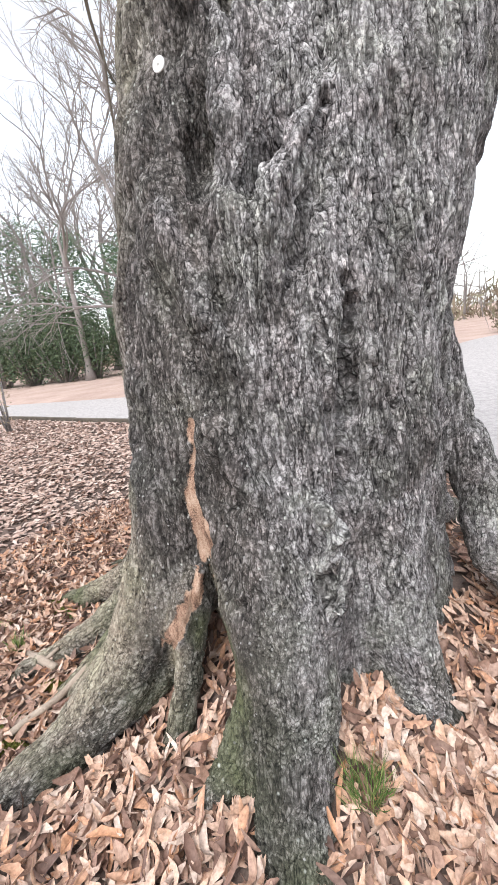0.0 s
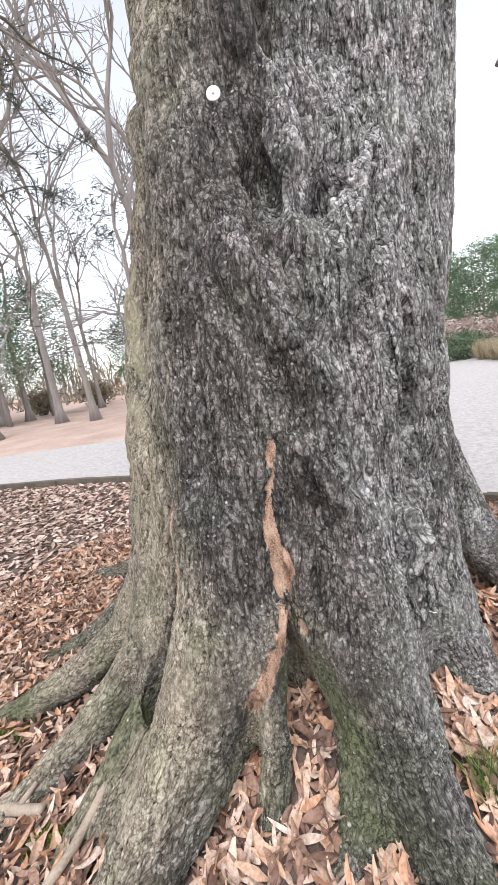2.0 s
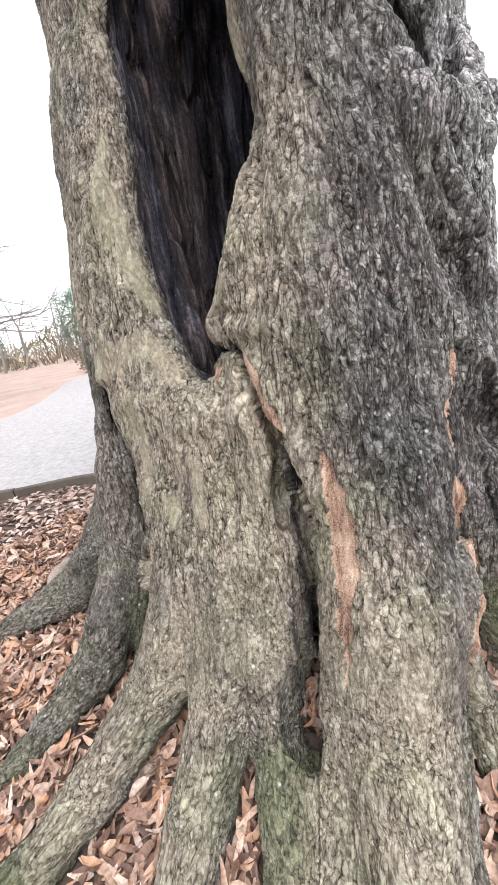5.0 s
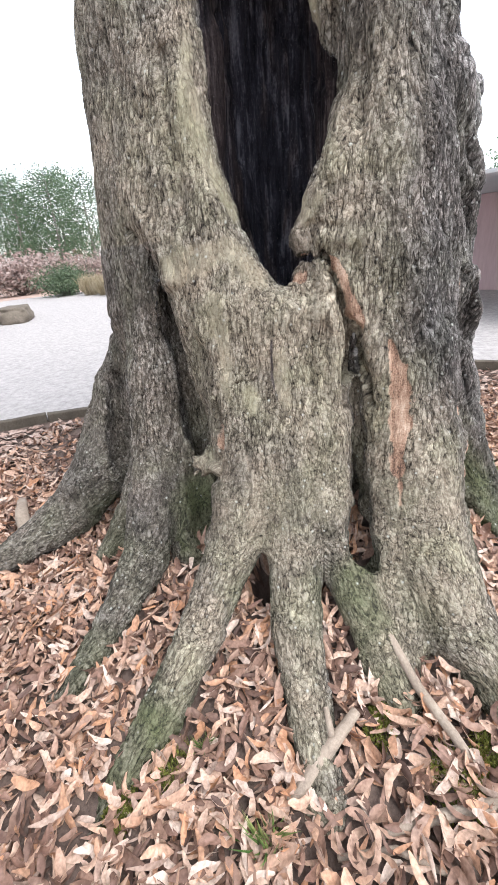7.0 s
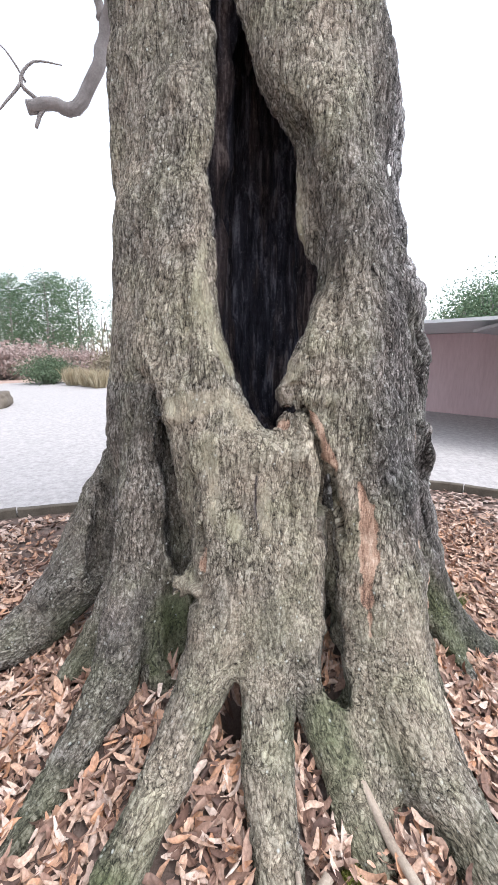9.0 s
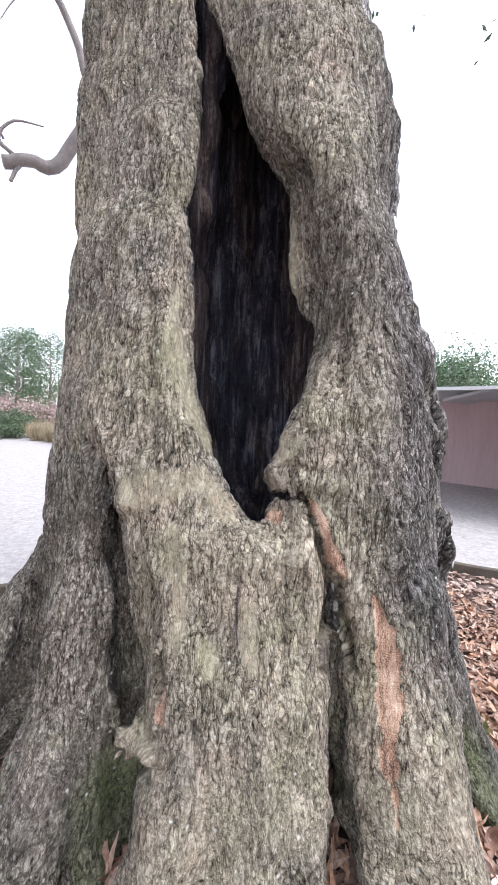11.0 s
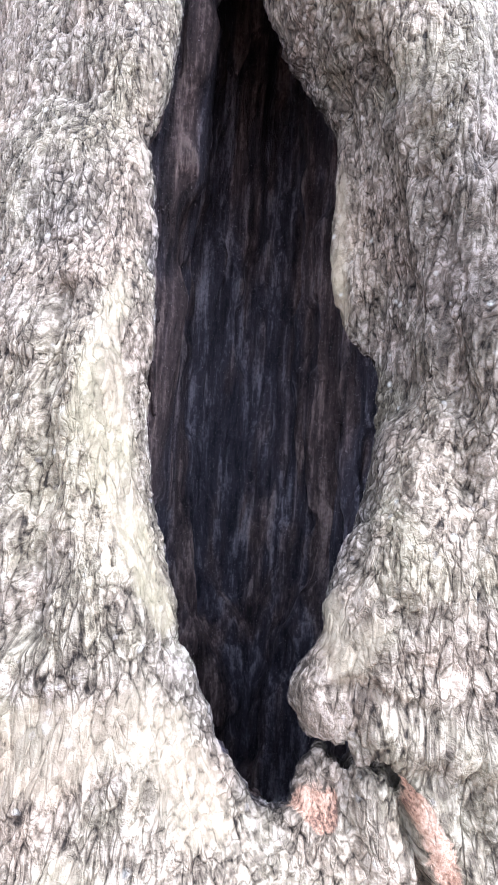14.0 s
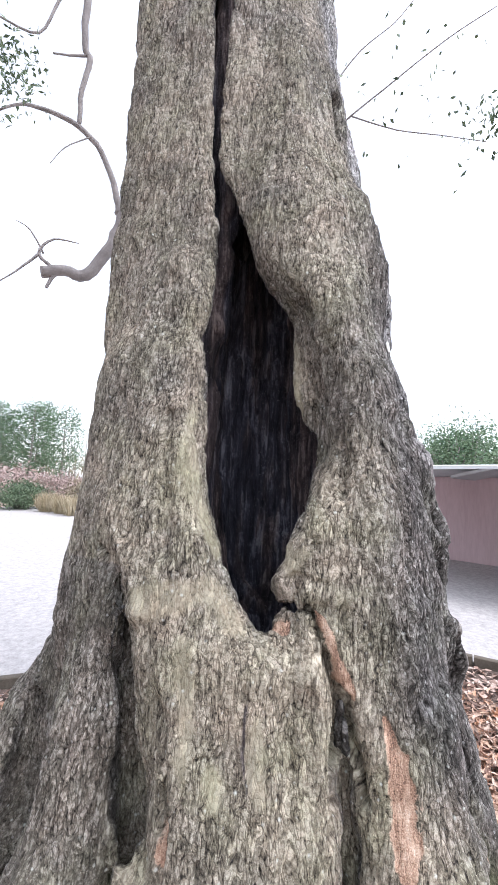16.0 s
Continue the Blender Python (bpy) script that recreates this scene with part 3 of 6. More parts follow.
FURROWS = [
    # slit between the column and the south-west leg
    [(-0.58, 1.580, 1.05, 0.016), (-0.60, 1.576, 0.85, 0.026), (-0.62, 1.565, 0.60, 0.026), (-0.64, 1.556, 0.36, 0.045), (-0.66, 1.545, 0.20, 0.065)],
    [(-0.50, 1.584, 1.06, 0.018), (-0.51, 1.578, 0.85, 0.028), (-0.52, 1.57, 0.60, 0.028), (-0.54, 1.556, 0.36, 0.05), (-0.56, 1.545, 0.20, 0.07)],
    [(-0.42, 1.584, 1.00, 0.018), (-0.43, 1.578, 0.80, 0.028), (-0.45, 1.56, 0.40, 0.04)],
    # recess beside the column
    [(-0.45, 2.29, 1.37, 0.012), (-0.49, 2.255, 1.15, 0.036), (-0.50, 2.235, 0.75, 0.05), (-0.50, 2.22, 0.45, 0.06), (-0.54, 2.19, 0.20, 0.085)],
    [(-0.41, 2.275, 1.31, 0.016), (-0.42, 2.25, 1.05, 0.035), (-0.42, 2.22, 0.6, 0.04)],
    [(-0.36, 2.265, 1.28, 0.02), (-0.36, 2.245, 1.0, 0.045), (-0.38, 2.22, 0.5, 0.055)],
    [(-0.22, 2.66, 0.8, 0.05), (-0.28, 2.66, 0.4, 0.09)],
    # gaps beside the thin leg
    [(-0.28, 1.16, 0.36, 0.025), (-0.26, 1.11, 0.18, 0.065), (-0.28, 1.04, 0.08, 0.06)],
    [(-0.42, 1.19, 0.40, 0.022), (-0.46, 1.18, 0.24, 0.045), (-0.54, 1.13, 0.10, 0.05)],
    [(-0.285, 1.15, 0.70, 0.02), (-0.29, 1.13, 0.62, 0.02)],
    # flutes of the south-east face
    [(0.29, 1.185, 1.45, 0.024), (0.26, 1.145, 1.15, 0.034), (0.24, 1.10, 0.80, 0.034), (0.22, 1.05, 0.5, 0.035), (0.2, 1.02, 0.25, 0.05)],
    [(0.20, 1.175, 1.40, 0.012), (0.19, 1.13, 1.05, 0.02)],
    [(0.52, 1.22, 1.7, 0.018), (0.54, 1.20, 1.2, 0.03), (0.56, 1.22, 0.85, 0.03)],
    # gap before the east buttress
    [(0.63, 1.37, 1.48, 0.012), (0.66, 1.40, 1.2, 0.045), (0.67, 1.42, 0.9, 0.06), (0.66, 1.38, 0.62, 0.04)],
    [(0.42, 1.19, 2.3, 0.018), (0.42, 1.19, 1.7, 0.026), (0.40, 1.17, 1.2, 0.026)],
    # the cleft on the south face, above the old branch scar
    [(0.045, 1.39, 2.22, 0.014), (0.053, 1.40, 2.32, 0.034), (0.047, 1.44, 2.5, 0.06), (0.03, 1.50, 2.9, 0.07), (0.02, 1.58, 3.4, 0.05)],
    [(0.05, 1.46, 2.30, 0.03), (0.047, 1.50, 2.5, 0.06), (0.03, 1.57, 2.9, 0.07)],
    [(0.05, 1.365, 2.26, 0.014), (0.047, 1.355, 2.34, 0.030), (0.035, 1.36, 2.46, 0.042), (0.02, 1.40, 2.7, 0.05), (0.01, 1.46, 3.1, 0.06)],
    [(0.05, 1.41, 2.27, 0.014), (0.047, 1.41, 2.36, 0.034), (0.035, 1.43, 2.5, 0.05), (0.02, 1.47, 2.8, 0.06), (0.01, 1.54, 3.4, 0.06)],
    # pockets in the branch scar and the grooves beside its ridges
    on_face((-0.09, 1.80, 0.045, 0.02), (-0.07, 1.92, 0.06, 0.035), (-0.05, 2.06, 0.034, 0.012)),
    on_face((0.05, 1.79, 0.042, 0.03), (0.10, 1.87, 0.048, 0.03), (0.19, 2.01, 0.024, 0.008)),
    on_face((-0.06, 1.64, 0.030, 0.004), (-0.05, 1.54, 0.036, 0.004), (-0.05, 1.44, 0.02, 0.002)),
    on_face((-0.24, 1.58, 0.02, 0.004), (-0.18, 1.38, 0.03, 0.006), (-0.13, 1.26, 0.015, 0.004)),
    on_face((0.27, 1.90, 0.018, 0.004), (0.21, 1.74, 0.03, 0.008), (0.15, 1.58, 0.028, 0.006), (0.09, 1.40, 0.015, 0.004)),
    on_face((0.22, 2.6, 0.02, 0.004), (0.24, 2.3, 0.022, 0.006), (0.28, 2.05, 0.012, 0.003)),
    # hollow of the old wound over the south root
    [(-0.02, 1.10, 0.98, 0.02), (0.0, 1.08, 0.85, 0.02)],
    # wedge between the two roots under the west column
    [(-0.80, 1.905, 0.20, 0.018), (-0.88, 1.915, 0.08, 0.045), (-0.70, 1.91, 0.08, 0.06), (-0.58, 1.9, 0.12, 0.055), (-0.48, 1.9, 0.12, 0.04)],
]
SWELLINGS = [
    # lip of the hollow and the stem above it
    [(-0.28, 1.56, 1.66, 0.10), (-0.345, 1.625, 1.49, 0.095), (-0.38, 1.69, 1.39, 0.078), (-0.40, 1.755, 1.325, 0.046)],
    [(-0.39, 1.58, 1.16, 0.08), (-0.37, 1.56, 1.36, 0.095)],
    # swollen knob on the seam of the south stem
    [(-0.10, 1.70, 2.42, 0.10), (-0.08, 1.62, 2.58, 0.10)],
    [(-0.17, 2.22, 2.50, 0.08), (-0.19, 2.2, 2.35, 0.06)],
    # knot on the west column's flank
    [(-0.50, 2.14, 0.56, 0.055), (-0.52, 2.20, 0.505, 0.045)],
    # rolled edges round the branch scar
    on_face((0.26, 1.98, 0.022, 0.005), (0.20, 1.88, 0.035, 0.01), (0.14, 1.76, 0.055, 0.025), (0.07, 1.60, 0.045, 0.02), (0.0, 1.46, 0.03, 0.015)),
    on_face((-0.22, 1.82, 0.05, 0.035), (-0.19, 1.68, 0.05, 0.028), (-0.14, 1.52, 0.045, 0.02), (-0.08, 1.38, 0.03, 0.012), (-0.04, 1.28, 0.02, 0.01)),
    on_face((-0.03, 1.77, 0.03, 0.012), (0.02, 1.71, 0.038, 0.015), (0.05, 1.66, 0.025, 0.015)),
    on_face((0.0, 1.88, 0.03, 0.01), (0.02, 1.97, 0.028, 0.012), (0.03, 2.1, 0.04, 0.02), (0.06, 2.25, 0.03, 0.02)),
    on_face((-0.05, 2.33, 0.06, 0.04), (-0.06, 2.5, 0.075, 0.045), (-0.06, 2.8, 0.07, 0.05)),
    on_face((0.40, 2.6, 0.05, 0.03), (0.36, 2.1, 0.05, 0.03), (0.34, 1.6, 0.045, 0.03), (0.33, 1.3, 0.03, 0.02)),
    [(-0.15, 1.195, 1.15, 0.034), (-0.07, 1.165, 1.02, 0.044), (-0.04, 1.143, 0.92, 0.030)],
    [(0.15, 1.107, 0.88, 0.035), (0.18, 1.082, 0.74, 0.040), (0.18, 1.052, 0.57, 0.045)],
    # callus of the wound
    [(-0.27, 1.19, 0.66, 0.025), (-0.33, 1.18, 0.54, 0.036), (-0.38, 1.17, 0.45, 0.028)],
    # south-west stem under the lip
    [(-0.40, 1.52, 1.12, 0.06), (-0.42, 1.49, 1.0, 0.055)],
]
# dark root that hangs inside the hollow
INNER_ROOTS = [[(0.056, 1.628, 1.89, 0.022), (0.127, 1.638, 1.791, 0.026), (0.146, 1.632, 1.663, 0.026), (0.056, 1.613, 1.544, 0.036), (0.03, 1.64, 1.40, 0.03)]]
# gap under the lip
UNDERCUT = [[(-0.34, 1.76, 1.245, 0.03), (-0.41, 1.72, 1.258, 0.022), (-0.47, 1.665, 1.262, 0.012)]]
# rims of the opening: height, right edge, left edge
OPENING = np.array([(1.168, 1.818, 1.822), (1.20, 1.80, 1.86), (1.255, 1.765, 1.895), (1.30, 1.795, 1.925), (1.36, 1.765, 1.955), (1.43, 1.728, 1.98), (1.50, 1.695, 2.00), (1.59, 1.668, 2.02),
                    (1.70, 1.665, 2.035), (1.83, 1.675, 2.048), (1.905, 1.752, 2.055), (2.05, 1.758, 2.075), (2.18, 1.755, 2.098), (2.27, 1.765, 2.09), (2.35, 1.82, 2.075), (2.44, 1.895, 2.07),
                    (2.63, 1.952, 2.085), (2.82, 2.035, 2.108), (2.98, 2.09, 2.13), (3.08, 2.112, 2.135), (3.5, 2.115, 2.135), (4.1, 2.12, 2.13)])
RIM_RIGHT = ([1.17, 1.3, 1.5, 1.7, 1.9, 2.2, 2.5, 3.0], [-0.44, -0.39, -0.28, -0.20, -0.13, -0.14, -0.15, -0.10])
RIM_LEFT = ([1.17, 1.3, 1.75, 2.1, 2.5, 3.0], [-0.44, -0.40, -0.31, -0.24, -0.17, -0.10])


def hollow_distance(P):
    """The slot through the west wall and the chamber behind it, by height."""
    x, y, z = P
    right, left = np.interp(z, OPENING[:, 0], OPENING[:, 1]), np.interp(z, OPENING[:, 0], OPENING[:, 2])
    away = x - np.interp(z, *RIM_RIGHT)
    outside = np.clip(-away / 0.05, 0, 1)
    right = right * (1 - outside) + outside * np.interp(z, [1.5, 1.7, 1.95, 2.27, 2.35], [1.695, 1.67, 1.695, 1.765, 1.82])
    right = np.where((z > 1.5) & (z < 2.35), right, np.interp(z, OPENING[:, 0], OPENING[:, 1]))
    right = right - 0.55 * np.clip(-away, 0, 0.5) - 0.9 * np.clip(away, 0, 0.16)
    away = x - np.interp(z, *RIM_LEFT)
    left = left + 0.45 * np.clip(-away, 0, 0.5) + 0.9 * np.clip(away, 0, 0.16)
    slot = np.abs(y - (right + left) / 2) - (left - right) / 2
    slot = np.maximum(slot * 0.8, x - 0.05)
    sill = OPENING[0, 0] - 1.3 * np.clip(x + 0.42, 0, 0.4)
    slot = np.maximum(np.maximum(slot, (sill - z) * 0.6), z - OPENING[-1, 0])
    mid_x = np.interp(z, [0.5, 1.1, 1.5, 2.2, 3.4], [0.02, 0.05, 0.14, 0.19, 0.26])
    wide = np.interp(z, [0.5, 0.7, 1.1, 1.6, 2.2, 2.8, 3.4], [0.10, 0.20, 0.31, 0.33, 0.30, 0.24, 0.12])
    room = (np.sqrt(((x - mid_x) / 1.05) ** 2 + ((y - 1.90) / 0.82) ** 2) - wide) * 0.85
    room = np.maximum(np.maximum(room, 0.5 - z), z - 3.4)
    return smooth_min(slot, room, 0.04)


def surface_net(solid):
    """One vertex in each cell that the surface crosses, one quad for each crossed edge."""
    inside = solid < 0
    cell = np.zeros(tuple(n - 1 for n in solid.shape), np.uint8)
    for dx in (0, 1):
        for dy in (0, 1):
            for dz in (0, 1):
                cell += inside[dx:dx - 1 or None, dy:dy - 1 or None, dz:dz - 1 or None]
    where = np.argwhere((cell > 0) & (cell < 8))
    index = np.full(cell.shape, -1, np.int32)
    index[tuple(where.T)] = np.arange(len(where))
    total, hits = np.zeros((len(where), 3)), np.zeros(len(where))
    corner = [(a, b, c) for a in (0, 1) for b in (0, 1) for c in (0, 1)]
    for a in corner:
        for axis in range(3):
            if a[axis]:
                continue
            b = list(a)
            b[axis] = 1
            va, vb = solid[tuple((where + a).T)], solid[tuple((where + b).T)]
            cross = (va < 0) != (vb < 0)
            t = np.where(cross, va / np.where(va == vb, 1, va - vb), 0)
            p = np.tile(np.array(a, float), (len(where), 1))
            p[:, axis] = t
            total += p * cross[:, None]
            hits += cross
    verts = LOW + STEP * (where + total / hits[:, None])
    faces = []
    for axis in range(3):
        a = [slice(1, -1)] * 3
        b = [slice(1, -1)] * 3
        a[axis], b[axis] = slice(0, -1), slice(1, None)
        va, vb = inside[tuple(a)], inside[tuple(b)]
        for flip, mask in ((False, va & ~vb), (True, ~va & vb)):
            e = np.argwhere(mask) + 1
            e[:, axis] -= 1
            u, v = (axis + 1) % 3, (axis + 2) % 3
            quad = []
            for du, dv in ((1, 1), (0, 1), (0, 0), (1, 0)):
                q = e.copy()
                q[:, u] -= du
                q[:, v] -= dv
                quad.append(index[tuple(q.T)])
            quad = np.stack(quad, 1)
            faces.append(quad[:, ::-1] if flip else quad)
    return verts, np.concatenate(faces)


def flow(points):
    """The place at each point with the length of the fibres squeezed: upright on the stem, along each root on the roots,
    and how far the second holds."""
    upright = points * (1, 1, 0.28)
    along, best = upright.copy(), np.full(len(points), 0.09)
    low = np.nonzero(points[:, 2] < 0.85)[0]
    for number, pts in enumerate(ROOTS):
        q = np.array(pts)
        r = q[:, 3].max() + 0.1
        near = low[((points[low] > q[:, :3].min(0) - r) & (points[low] < q[:, :3].max(0) + r)).all(1)]
        p = points[near]
        total, weight, least = 0, 0, np.full(len(p), 9.0)
        for a, b in zip(q[:-1], q[1:]):
            ba = b[:3] - a[:3]
            h = np.clip((p - a[:3]) @ ba / (ba @ ba), 0, 1)
            axis = a[:3] + h[:, None] * ba
            d = np.sqrt(((p - axis) ** 2).sum(1)) - (a[3] + (b[3] - a[3]) * h)
            w = np.exp(-np.clip(d, -0.1, 0.5) / 0.03)
            total, weight = total + axis * w[:, None], weight + w
            least = np.minimum(least, d)
        pick = least < best[near]
        along[near[pick]] = (p - 0.45 * total / weight[:, None])[pick] + 0.37 * number
        best[near[pick]] = least[pick]
    hold = np.clip((0.07 - best) / 0.05, 0, 1) * np.clip((0.62 - points[:, 2] + 0.1 * field(points * 5, 31)) / 0.3, 0, 1)
    return upright, along, hold


# crack on the column, its shade put in as a thin dark line
CRACKS = [
    [(-0.46, 1.81, 1.15, 0.002), (-0.55, 1.858, 1.02, 0.003), (-0.58, 1.866, 0.91, 0.003), (-0.60, 1.845, 0.83, 0.002)],
]
SCARS = [
    [(-0.224, 1.215, 1.17, 0.004), (-0.230, 1.21, 1.075, 0.009), (-0.247, 1.21, 0.976, 0.012), (-0.246, 1.205, 0.872, 0.018), (-0.240, 1.205, 0.76, 0.022), (-0.245, 1.21, 0.67, 0.006)],
    [(-0.262, 1.19, 0.65, 0.008), (-0.270, 1.175, 0.59, 0.030), (-0.325, 1.145, 0.54, 0.034), (-0.356, 1.145, 0.50, 0.030), (-0.401, 1.156, 0.443, 0.026), (-0.415, 1.18, 0.38, 0.006)],
    [(-0.492, 1.475, 0.99, 0.006), (-0.503, 1.445, 0.90, 0.032), (-0.520, 1.438, 0.80, 0.046), (-0.538, 1.428, 0.70, 0.042), (-0.560, 1.436, 0.60, 0.020), (-0.60, 1.41, 0.42, 0.004)],
    [(-0.449, 1.665, 1.275, 0.010), (-0.470, 1.636, 1.195, 0.016), (-0.484, 1.606, 1.117, 0.018), (-0.478, 1.570, 1.05, 0.012)],
    [(-0.43, 1.80, 1.19, 0.010), (-0.445, 1.76, 1.20, 0.020)],
    [(-0.570, 2.068, 0.75, 0.005), (-0.600, 2.066, 0.66, 0.010)],
]
PATCHES = [
    [(-0.556, 1.820, 0.985, 0.018), (-0.573, 1.822, 0.905, 0.030), (-0.592, 1.815, 0.825, 0.022)],
    [(-0.576, 1.945, 0.845, 0.016), (-0.588, 1.930, 0.79, 0.020)],
    [(-0.365, 2.09, 1.90, 0.010), (-0.396, 2.09, 1.79, 0.034), (-0.411, 2.085, 1.68, 0.044), (-0.421, 2.055, 1.58, 0.036), (-0.416, 2.015, 1.48, 0.022), (-0.412, 1.985, 1.40, 0.012)],
    [(-0.458, 2.16, 1.26, 0.045), (-0.462, 2.09, 1.275, 0.055), (-0.466, 2.02, 1.30, 0.040), (-0.466, 1.97, 1.28, 0.036), (-0.474, 1.915, 1.20, 0.03)],
    [(-0.53, 2.05, 1.16, 0.03), (-0.57, 2.03, 1.02, 0.03), (-0.60, 2.02, 0.85, 0.02)],
    [(-0.409, 1.765, 1.43, 0.022), (-0.441, 1.752, 1.38, 0.026), (-0.455, 1.712, 1.42, 0.022)],
    [(-0.159, 1.737, 2.20, 0.008), (-0.149, 1.736, 2.05, 0.016), (-0.142, 1.734, 1.925, 0.018)],
]
